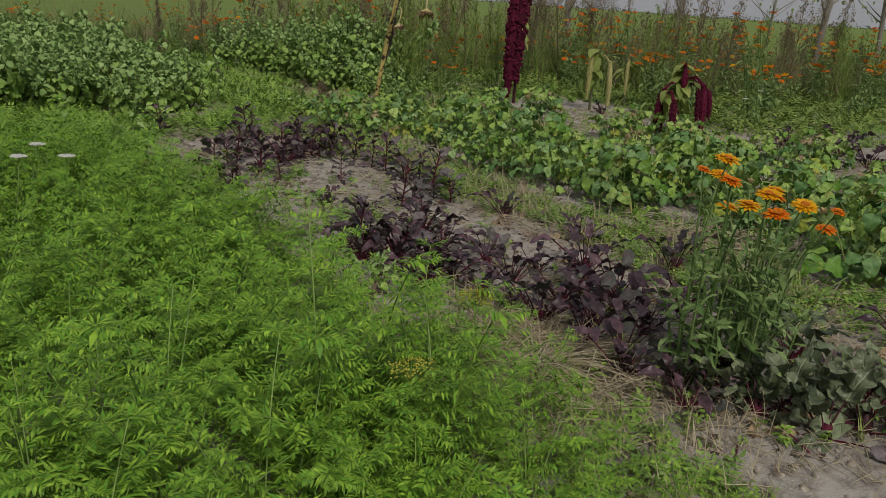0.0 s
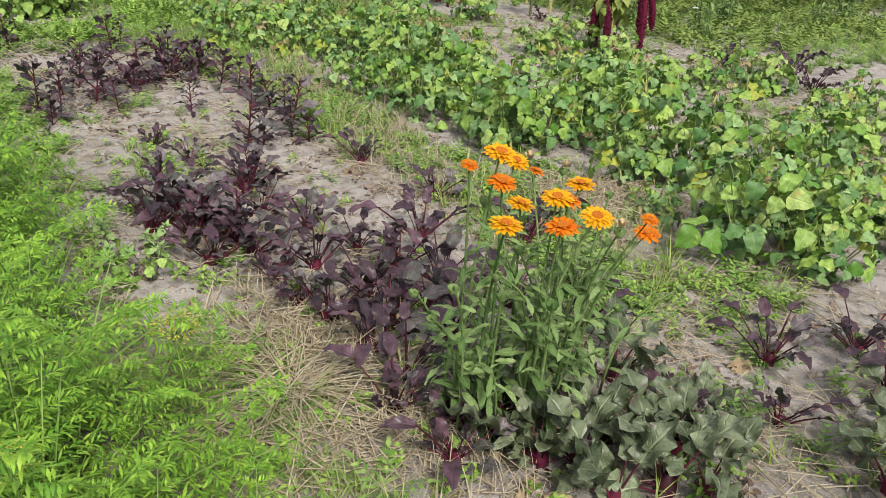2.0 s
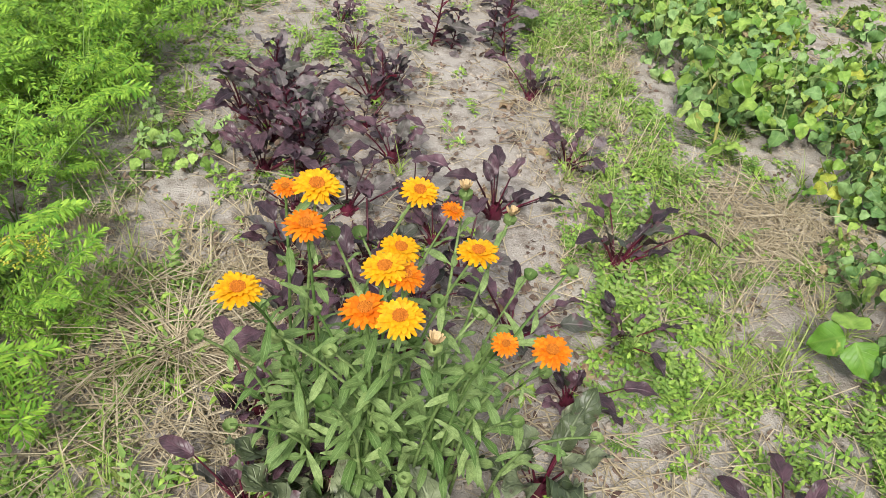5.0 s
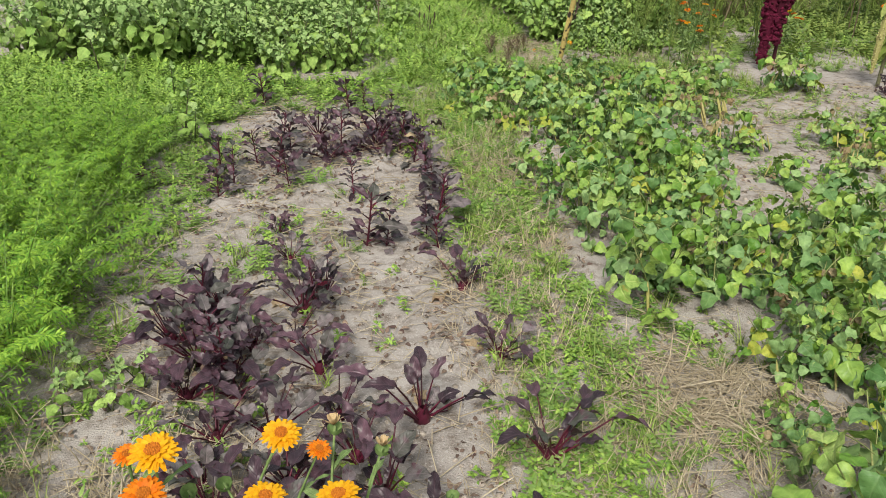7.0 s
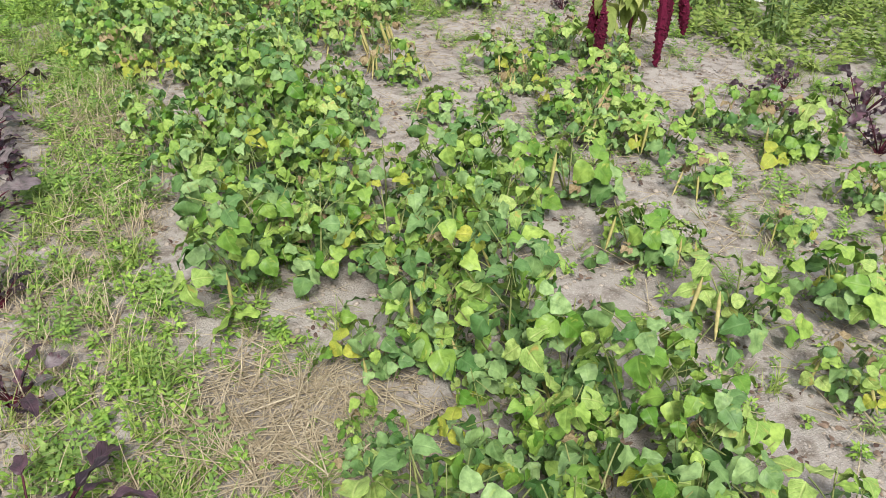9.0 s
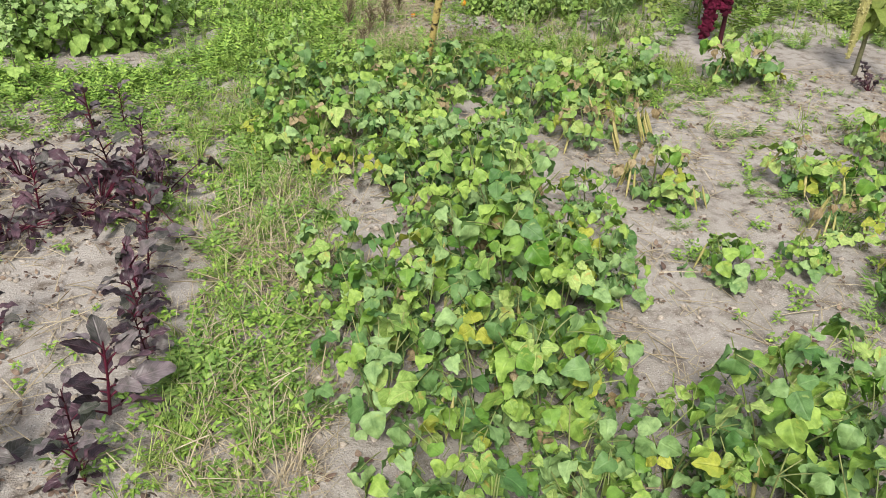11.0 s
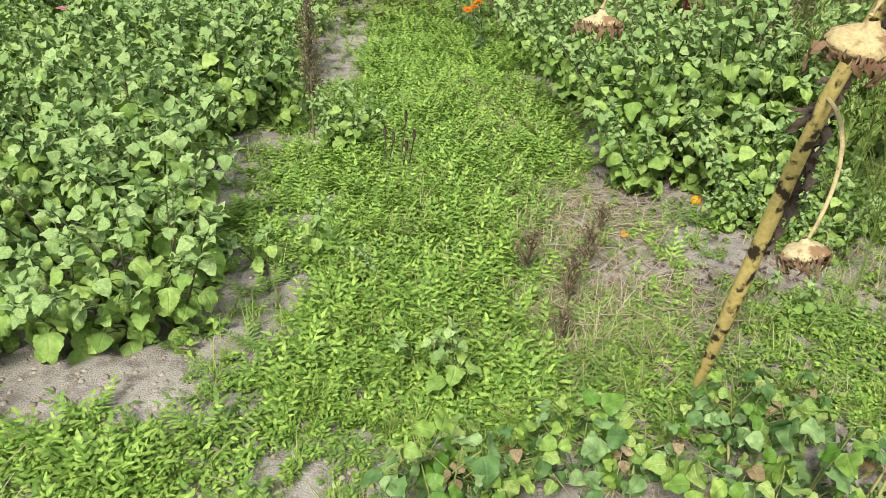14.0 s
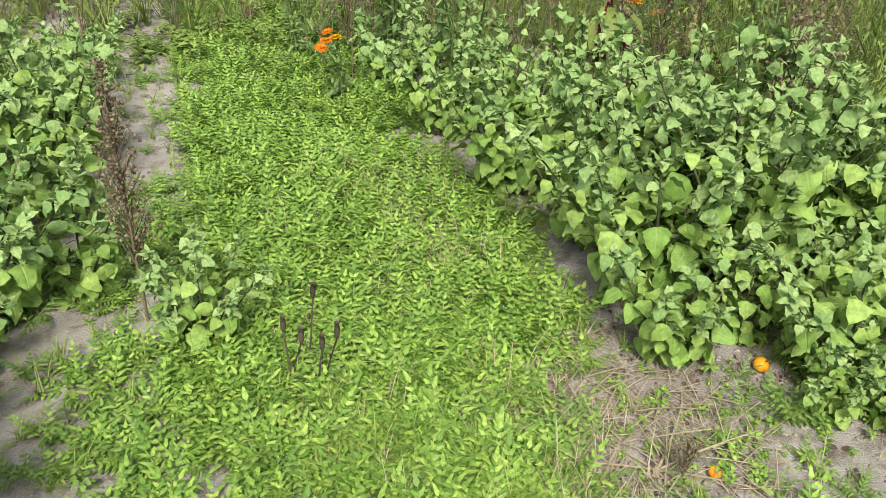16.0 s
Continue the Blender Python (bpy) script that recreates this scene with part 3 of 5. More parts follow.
def bean_variant(count, label, pale, yellow, dry, pods, tall=0.24, wide=0.13, joined=False):
    ob = thing("bean_plant", label, "bean plant", "bush beans in the bed")
    stems, leaves = Bag(), Bag()
    for i in range(4):
        a = i * 1.7 + rng.uniform(0, 1)
        stems.add(tube(arc((0, 0, 0), (0.45 * math.cos(a), 0.45 * math.sin(a), 1), tall, -0.3, 4), np.linspace(0.0035, 0.0015, 5), 4))
    part("stem", stems.mesh("bean_stem", [BEAN_STEM]), ob, label="branched pale green stem")
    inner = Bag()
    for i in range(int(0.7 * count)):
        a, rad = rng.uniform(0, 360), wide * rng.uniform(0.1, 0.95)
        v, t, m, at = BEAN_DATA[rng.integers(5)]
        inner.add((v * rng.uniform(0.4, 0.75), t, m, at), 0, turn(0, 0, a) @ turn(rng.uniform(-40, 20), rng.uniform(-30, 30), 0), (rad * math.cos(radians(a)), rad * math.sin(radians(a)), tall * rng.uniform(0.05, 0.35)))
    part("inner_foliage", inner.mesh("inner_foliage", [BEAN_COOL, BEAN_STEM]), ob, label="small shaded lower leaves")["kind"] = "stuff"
    for i in range(count):
        a, f = i * 137.5 + rng.uniform(-25, 25), (i + 0.5) / count
        rad = wide * (1.2 - 0.95 * f) * rng.uniform(0.6, 1.15)
        z = tall * (0.06 + 0.84 * f ** 0.7) * rng.uniform(0.8, 1.12)
        kind = rng.uniform()
        pool = DRY_LEAVES if kind < dry else YELLOW_LEAVES if kind < dry + yellow else PALE_LEAVES if kind < dry + yellow + pale else BEAN_LEAVES
        pos = (rad * math.sin(-radians(a)), rad * math.cos(radians(a)), z)
        r = turn(0, 0, a + rng.uniform(-60, 60)) @ turn(rng.uniform(-48, 16), rng.uniform(-38, 38), 0)
        size = rng.uniform(0.52, 1.05) * (0.8 if pool is YELLOW_LEAVES or pool is DRY_LEAVES else 1.0)
        if joined:
            k = 2 if pool is DRY_LEAVES else 3 if pool is YELLOW_LEAVES else 4 if pool is PALE_LEAVES else 5 * int(rng.integers(2))
            v, t, m, at = BEAN_DATA[rng.integers(4)]
            leaves.add((v * size, t, np.where(m == 1, 1, k), at), 0, r, pos)
        else:
            part("leaf", pool[rng.integers(len(pool))], ob, mat4(r, pos, size))
    if joined:
        part("foliage", leaves.mesh("bean_foliage", [BEAN, BEAN_STEM, BEAN_DRY, BEAN_YELLOW, BEAN_PALE, BEAN_COOL]), ob)["kind"] = "stuff"
    for i in range(pods):
        a = rng.uniform(0, 6.28)
        part("pod", PODS[i % 2], ob, mat4(turn(0, 0, math.degrees(a)), (0.09 * math.cos(a), 0.09 * math.sin(a), rng.uniform(0.11, 0.17))), "ripening pale yellow pod")
    return ob


lush_beans = [bean_variant(20, "bushy green bean plant with broad three-part leaves", 0.20, 0.03, 0.02, 1, 0.27, 0.105),
              bean_variant(20, "bushy green bean plant with broad three-part leaves", 0.12, 0.02, 0.03, 1, 0.30, 0.11),
              bean_variant(21, "bushy bean plant with green and yellowing leaves", 0.30, 0.08, 0.05, 2, 0.25, 0.10)]
far_beans = [bean_variant(22, "bushy bean plant with green and yellowing leaves", 0.30, 0.03, 0.08, 1, 0.24, 0.11, joined=True), bean_variant(18, "bushy bean plant with green and yellowing leaves", 0.36, 0.05, 0.14, 2, 0.21, 0.11, joined=True)]
sparse_beans = [bean_variant(14, "thin bean plant with yellowing leaves and drying pods", 0.32, 0.06, 0.06, 4, 0.20, 0.07),
                bean_variant(15, "small green bean plant standing apart on sandy soil", 0.20, 0.02, 0.03, 1, 0.20, 0.075),
                bean_variant(12, "small green bean plant standing apart on sandy soil", 0.30, 0.05, 0.05, 2, 0.17, 0.065)]
withering = bean_variant(13, "withering bean plant with dry hanging leaves and pods", 0.35, 0.18, 0.30, 12, 0.22, 0.11)
BEAN_NEAR = [(1.71, 1.57), (1.79, 1.70), (2.11, 1.79), (1.93, 1.82), (1.59, 1.84), (2.22, 1.90), (1.70, 1.96), (2.28, 2.04), (1.99, 2.10), (1.84, 2.18), (2.21, 2.19), (1.57, 2.26, 0.7), (2.13, 2.38), (1.99, 2.45),
             (1.85, 2.57), (1.67, 2.58, 0.8), (2.06, 2.62), (1.86, 2.82), (2.04, 2.99), (1.38, 3.03), (1.84, 3.05), (1.61, 3.06), (2.23, 3.10), (1.45, 3.15), (1.42, 3.35), (2.34, 3.40), (1.69, 3.41), (1.92, 3.41), (2.17, 3.47), (1.70, 3.24), (2.05, 3.24)]
BEAN_MID = [(2.30, 3.55), (1.51, 3.61), (1.67, 3.64), (1.27, 3.65, 0.8), (1.80, 3.72), (1.59, 3.88), (1.27, 3.89, 0.8), (1.40, 3.95), (1.80, 4.02), (1.18, 4.10, 0.7), (1.82, 4.21), (1.36, 4.21, 0.9), (1.12, 4.30, 0.6), (1.55, 4.30),
            (1.84, 4.43), (1.68, 4.53), (1.98, 4.22, 0.9), (1.98, 4.40, 0.9), (1.66, 4.16), (1.46, 4.63, 0.8), (2.05, 4.75, 0.7), (1.45, 4.91, 0.8), (1.78, 4.85), (1.30, 4.99, 0.8), (1.60, 4.78, 0.9)]
BEAN_END = [(1.70, 5.06), (1.23, 5.09), (1.47, 5.13, 0.8), (0.93, 5.18, 0.8), (1.79, 5.23), (1.02, 5.24), (1.34, 5.29), (1.46, 5.36), (1.18, 5.44), (0.90, 5.46), (1.40, 5.56), (1.55, 5.64), (0.88, 5.68), (1.34, 5.71), (1.10, 5.74),
            (1.50, 5.90), (0.86, 5.92), (0.97, 6.05, 0.8), (1.19, 6.12, 0.8), (1.36, 6.14, 0.8), (1.61, 6.27, 0.8), (1.78, 6.35, 0.8), (1.98, 5.62), (2.24, 5.75), (2.04, 5.87), (2.44, 5.95), (1.72, 6.07), (2.34, 6.12), (2.62, 6.10)]
plant_out(lush_beans, BEAN_NEAR + BEAN_MID, (0.88, 1.15))
plant_out(far_beans, BEAN_END, (0.85, 1.15))
plant_out([withering], [(2.41, 5.52), (2.20, 5.35), (1.98, 6.08, 0.8), (2.97, 4.58, 0.8), (2.36, 4.92, 0.9), (1.08, 5.10, 0.7)], (0.9, 1.1))
ROW_TWO = [(2.19, 1.57), (2.35, 1.60, 1.1), (2.44, 1.75, 1.1), (2.86, 2.14), (3.10, 2.47), (2.74, 2.48), (3.26, 2.88, 0.8), (2.66, 2.93), (2.82, 2.90, 0.8), (3.16, 3.28), (2.65, 3.41, 1.1), (3.27, 3.71), (3.04, 3.80, 1.1), (2.93, 3.98),
           (3.25, 3.98, 1.1), (3.04, 4.22), (2.42, 4.31, 0.8), (2.73, 4.36, 0.7), (2.97, 4.96, 1.1), (3.10, 4.85), (2.42, 4.80, 0.8), (2.24, 1.42), (3.20, 4.19)]
ROW_THREE = [(3.30, 2.45), (3.94, 3.02), (3.79, 3.06), (3.85, 3.66, 1.2), (3.67, 3.88, 1.1), (3.94, 3.55, 1.1), (3.43, 4.51), (3.59, 4.78), (3.42, 5.04, 1.1), (3.57, 5.35), (3.25, 6.24, 1.2), (3.33, 6.35), (4.57, 3.3), (3.8, 2.7), (3.5, 2.1), (3.2, 1.9), (3.7, 5.0), (4.9, 3.0)]
plant_out(sparse_beans, ROW_TWO, (0.9, 1.2))
plant_out(far_beans[1:], ROW_THREE, (0.85, 1.1))


# ---- carrots ----
def frond_mesh(k, steps=10):
    """A finely divided carrot leaf."""
    b = Bag()
    length = 0.30 + 0.035 * (k % 3)
    p = arc((0, 0, 0), (0, 0.35, 1), length, -0.55 - 0.2 * k, 9)
    b.add(tube(p, np.linspace(0.0022, 0.0008, 10), 3), 1)
    for i in range(3, 10):
        f = (i - 3) / 7
        span = 0.085 * (1 - f) ** 0.7 * (0.55 + 0.45 * min(1, 3 * f + 0.4)) + 0.012
        for side in (-1, 1):
            way = np.array([side * 1.0, 0.55, 0.25 - 0.2 * k * 0.3])
            way /= np.linalg.norm(way)
            for q in range(steps):
                c = p[i] + way * span * (q + 1) / steps
                ln = (0.014 + 0.09 / steps) * (1 - 0.55 * q / steps) * rng.uniform(0.8, 1.2)
                for fl in (-1, 1):
                    b.add(blade(ln, 0.042 / steps, ovate, 2, 0.1, 0.5, cols=2), 0, turn(rng.uniform(-25, 45), 0, -side * 60 + fl * rng.uniform(25, 60)), c - way * 0.004)
    b.add(blade(0.03, 0.010, ovate, 2, 0.1, 0.4, cols=2), 0, turn(-20, 0, 0), p[-1])
    return b


FROND_BAGS = [frond_mesh(k) for k in range(4)]
FROND_DATA = [frond_mesh(k, 7).arrays() for k in range(4)]
FRONDS = [f.mesh("carrot_frond", [CARROT, CARROT_STEM]) for f in FROND_BAGS]


def carrot_variant(count):
    ob = thing("carrot_plant", "leafy carrot plant with feathery bright green fronds", "carrot", "carrots in the bed")
    for i in range(count):
        r = turn(0, 0, i * 137.5 + rng.uniform(-25, 25)) @ turn(-rng.uniform(-14, 34), 0, 0)
        part("frond", FRONDS[rng.integers(4)], ob, mat4(r, (0, 0, 0), rng.uniform(0.75, 1.2)))
    return ob


def joined_carrot(count):
    """A carrot top in the depth of the bed, where single fronds run together."""
    ob = thing("carrot_plant", "leafy carrot plant with feathery bright green fronds", "carrot", "carrots in the bed")
    bg = Bag()
    for i in range(count):
        v, t, m, at = FROND_DATA[rng.integers(4)]
        bg.add((v * rng.uniform(0.75, 1.2), t, m, at), 0, turn(0, 0, i * 137.5 + rng.uniform(-25, 25)) @ turn(-rng.uniform(-14, 34), 0, 0))
    part("foliage", bg.mesh("carrot_foliage", [CARROT, CARROT_STEM]), ob)["kind"] = "stuff"
    return ob


carrots, far_carrots = [carrot_variant(n) for n in (8, 9, 8)], [joined_carrot(n) for n in (10, 11, 9, 10)]
carrot_rows = [p for p in strew(-2.6, -0.62, 1.05, 4.75, 0.19, 0.45) if p[0] < -0.62 - 0.12 * max(0, p[1] - 2.4) and not (p[1] < 1.35 and p[0] < -1.35)]
carrot_rows += [(-0.45, 1.15, 0.8), (-0.6, 0.95, 0.8), (-0.5, 1.35, 0.8), (-0.35, 0.95, 0.7), (-0.42, 1.75, 0.7), (-0.55, 1.6, 0.8)]
near_carrots = [p for p in carrot_rows if p[1] < 2.0 and p[0] > -2.0]
plant_out(carrots, near_carrots, (0.7, 1.3))
plant_out(far_carrots, [p for p in strew(-1.9, -0.7, 1.15, 2.1, 0.26, 0.5)] + [p for p in carrot_rows if not (p[1] < 2.0 and p[0] > -2.0)], (0.75, 1.15))


# ---- ground cherries: velvety heart-shaped leaves ----
def cherry_leaf_mesh(k, n=13, cols=5):
    b = Bag()
    p = arc((0, 0, 0), (0, 1, 0.5), 0.045, -0.6, 3)
    b.add(tube(p, 0.0018, 3), 1)
    b.add(blade(0.092 - 0.01 * (k % 2), 0.078, round_heart, n, 0.02 + 0.05 * (k % 3), 0.5 + 0.25 * k, 0.006, 0.09, cols=cols, seed=k), 0, turn(-10 - 15 * k, rng.uniform(-22, 22), 0), p[-1])
    return b


CH_BAGS = [cherry_leaf_mesh(k) for k in range(4)]
CH_DATA = [cherry_leaf_mesh(k, 6, 3).arrays() for k in range(4)]
CH_LEAVES = [f.mesh("velvety_leaf", [CHERRY, CHERRY_STEM]) for f in CH_BAGS]
CH_TOPS = [f.mesh("young_leaf", [CHERRY_TOP, CHERRY_STEM]) for f in CH_BAGS[:2]]


def shoot_tip():
    """A whorl of small pale leaves at the end of a shoot."""
    b = Bag()
    for i in range(7):
        b.add(blade(0.046 * rng.uniform(0.6, 1.1), 0.021, ovate, 4, 0.25, 0.6, 0.002, cols=3, seed=i), 0, turn(0, 0, i * 137.5) @ turn(70 - 11 * i, rng.uniform(-15, 15), 0), (0, 0, -0.004 * i))
    return b


TIP_BAGS = [shoot_tip() for _ in range(3)]
TIP_DATA = [f.arrays() for f in TIP_BAGS]
TIPS = [f.mesh("shoot_tip", [CHERRY_TOP]) for f in TIP_BAGS]


def cherry_variant(stems, per, tall, label, joined=False):
    ob = thing("ground_cherry_plant", label, "leafy plant", "ground cherry plants")
    wood, leaves = Bag(), Bag()
    for i in range(stems):
        a = i * 6.283 / stems + rng.uniform(-0.4, 0.4)
        lean = 0.15 + 0.45 * (i > 0)
        p = arc((0, 0, 0), (lean * math.cos(a), lean * math.sin(a), 1), tall * rng.uniform(0.8, 1.05), -0.15, 7)
        wood.add(tube(p, np.linspace(0.006, 0.002, 8), 5))
        for e in range(3):
            r, k = turn(rng.uniform(-25, 25), rng.uniform(-25, 25), rng.uniform(0, 360)), int(rng.integers(3))
            q = p[-1 - e] + rng.normal(0, 0.02 * e, 3)
            if joined:
                v, t, m, at = TIP_DATA[k]
                leaves.add((v * rng.uniform(0.9, 1.4), t, np.full(len(t), 2), at), 0, r, q)
            elif e < 2:
                part("shoot_tip", TIPS[k], ob, mat4(r, q, rng.uniform(0.9, 1.4)), "whorl of small pale young leaves")
        for j in range(per):
            f = 0.12 + 0.90 * (j + 0.5) / per
            q = np.array([np.interp(f, np.linspace(0, 1, 8), p[:, c]) for c in range(3)])
            r = turn(0, 0, j * 137.5 + 60 * i) @ turn(rng.uniform(-25, 25), rng.uniform(-25, 25), 0)
            top = f > 0.72
            size = rng.uniform(0.34, 0.74) if top else (1.20 - 0.45 * f) * rng.uniform(0.6, 1.1)
            if joined:
                v, t, m, at = CH_DATA[rng.integers(4)]
                leaves.add((v * size, t, np.where(m == 1, 1, 2 if top else 0), at), 0, r, q)
            else:
                part("leaf", (CH_TOPS if top else CH_LEAVES)[rng.integers(2 if top else 4)], ob, mat4(r, q, size))
    if joined:
        part("foliage", leaves.mesh("cherry_foliage", [CHERRY, CHERRY_STEM, CHERRY_TOP]), ob)["kind"] = "stuff"
    part("stem", wood.mesh("cherry_stem", [CHERRY_STEM]), ob, label="branched dark stem")
    return ob


cherry_label = "bushy plant with soft grey-green heart-shaped leaves"
cherries = [cherry_variant(4, 19, 0.50, cherry_label), cherry_variant(5, 15, 0.44, cherry_label), cherry_variant(5, 14, 0.48, cherry_label)]
far_cherries = [cherry_variant(7, 25, 0.54, cherry_label, True), cherry_variant(7, 22, 0.46, cherry_label, True)]
tall_cherries = [cherry_variant(9, 30, 0.80, cherry_label, True), cherry_variant(8, 28, 0.70, cherry_label, True)]
small_cherries = [cherry_variant(1, 11, 0.32, "young single-stemmed plant with soft heart-shaped leaves"), cherry_variant(2, 7, 0.28, "young plant with soft heart-shaped leaves")]
bush = [p for p in strew(-2.5, 0.2, 6.7, 8.3, 0.30, 0.35) if p[0] < 0.05 - 0.05 * (p[1] - 6.7) and not (p[0] > -0.28 and p[1] > 7.35)]
bush += [p for p in strew(-2.4, 0.2, 8.5, 11.0, 0.36, 0.35) if p[0] < 0.12 - 0.15 * (p[1] - 8.5) and not (p[0] > -0.12 and p[1] < 9.2)]
right_bush = [(1.75, 8.25, 1.1), (1.95, 8.4, 1.15), (2.25, 8.45, 1.1), (2.5, 8.5), (2.0, 8.75, 1.1), (2.35, 8.85), (1.7, 8.65), (2.7, 8.8), (1.55, 9.1), (1.75, 9.4), (1.5, 9.75), (2.0, 9.2)]
right_bush += [(1.74, 8.0, 1.0), (1.93, 7.96, 0.9), (2.14, 8.02, 1.0), (1.72, 8.12, 1.2), (2.1, 8.25, 1.25), (2.45, 8.3, 1.2), (2.75, 8.5, 1.2), (2.2, 8.6, 1.2), (2.9, 8.65), (2.6, 8.2, 1.1)]
bush += [(0.34, 8.27, 0.7), (-0.04, 8.62, 0.9), (1.97, 7.58, 0.5), (2.12, 7.50, 0.55), (2.05, 7.70, 0.6), (2.22, 7.36, 0.5), (2.15, 7.74, 0.8), (2.42, 7.72, 0.8), (2.36, 7.48, 0.65), (2.62, 7.52, 0.75), (1.66, 7.93, 0.75), (1.95, 9.8), (1.6, 10.2), (1.35, 10.4), (2.3, 10.0), (-0.25, 6.62), (0.02, 6.72, 0.9), (-0.55, 6.5), (-0.9, 6.7)]
plant_out(cherries[:1], [p for p in right_bush if p[1] < 8.2])
plant_out(tall_cherries, [p for p in right_bush if p[1] >= 8.2], (0.85, 1.0))
plant_out(cherries, [p for p in bush if p[1] < 7.2 and p[0] > -0.5], (0.9, 1.15))
plant_out(far_cherries, [p for p in bush if not (p[1] < 7.2 and p[0] > -0.5)], (0.85, 1.15))
plant_out(small_cherries, size=(0.66, 0.9), places=[(-0.78, 4.85, 1.4), (-0.70, 4.75, 1.1), (-1.69, 6.16, 1.5), (-1.5, 6.0, 1.3), (-1.03, 5.6, 1.2), (-0.34, 2.36, 0.8), (-0.42, 2.45, 0.75), (-0.30, 2.50, 0.7), (-0.46, 2.32, 0.7), (0.60, 6.98), (0.88, 6.43, 0.9),
                           (0.80, 6.52, 0.8), (0.35, 7.15), (0.2, 7.1, 1.1), (-0.37, 5.9, 1.2), (-2.75, 5.85, 1.4), (-2.5, 5.6, 1.3), (1.9, 7.05, 0.7), (2.05, 6.9, 0.6), (0.30, 8.3, 1.1), (2.15, 7.6, 0.8), (2.35, 7.5, 0.9), (2.05, 7.85, 0.8), (2.45, 7.8), (2.3, 7.3, 0.8), (2.6, 7.6, 0.9), (2.0, 7.55, 0.6)])


# ---- pot marigolds ----
def flower_mesh(yellow, k, dried=False):
    b = Bag()
    if dried:
        for i in range(16):
            b.add(blade(0.016, 0.006, strap, 3, 0.2, -0.6, cols=2), 0, turn(0, 0, i * 22.5) @ turn(rng.uniform(20, 60), 0, 0), (0, 0, 0.004))
        return b.mesh("dried_flower", [DISC_DRY])
    for ring, (n, ln, up) in enumerate(((19, 0.026, 4), (17, 0.022, 16), (13, 0.015, 32))):
        for i in range(n):
            a = i * 360 / n + ring * 9 + rng.uniform(-4, 4)
            bl = blade(ln * rng.uniform(0.9, 1.08), 0.0078, strap, 3, 0.12, 0.35, cols=3)
            b.add(bl, 0, turn(0, 0, a) @ turn(up + rng.uniform(-7, 7), rng.uniform(-12, 12), 0), turn(0, 0, a) @ np.array([0, 0.004, 0.001 * ring]))
    return b.mesh("flower_petals", [PETAL_Y if yellow else PETAL_O])


def disc_mesh(r=0.009):
    b = Bag()
    for i in range(60):
        q = r * math.sqrt(i / 60)
        b.add(lump(0.0014, 1.6, 0.2, i), 0, None, (q * math.cos(i * 2.4), q * math.sin(i * 2.4), 0.006 - 12 * q * q))
    return b.mesh("flower_disc", [DISC])


def calyx_mesh():
    b = Bag().add(tube([(0, 0, -0.014), (0, 0, -0.008), (0, 0, 0.0)], [0.003, 0.009, 0.011], 8))
    return b.mesh("calyx", [CAL_LEAF])


FLOWERS = {True: [flower_mesh(True, k) for k in range(3)], False: [flower_mesh(False, k) for k in range(3)]}
DRIED, DISCS, CALYX = [flower_mesh(True, 0, True) for _ in range(2)], disc_mesh(), calyx_mesh()
CAL_BLADES = [blade(0.080 + 0.01 * k, 0.020, spoon, 6, 0.18, 0.5 + 0.3 * k, 0.003, cols=3, seed=k) for k in range(3)]
CAL_LEAVES = [Bag().add(c).mesh("marigold_leaf", [CAL_LEAF]) for c in CAL_BLADES]


def add_flower(ob, pos, kind, facing, plain, s=1.0):
    """A flower head with its disc and calyx on the plant ob."""
    m = mat4(turn(0, 0, facing) @ turn(rng.uniform(-18, 4), rng.uniform(-10, 10), 0), pos, s)
    if kind == "dried":
        f = part("dried_flower", DRIED[rng.integers(2)], ob, m, "faded papery flower head")
    elif kind == "bud":
        f = part("bud", CALYX, ob, m, "closed green bud")
        return f
    else:
        f = part("flower", FLOWERS[kind == "yellow"][rng.integers(3)], ob, m, "bright %s daisy-like flower" % ("golden yellow" if kind == "yellow" else "deep orange"))
        if not plain:
            part("disc", DISCS, f, label="orange-brown flower centre")
    if not plain:
        part("calyx", CALYX, f)
    return f


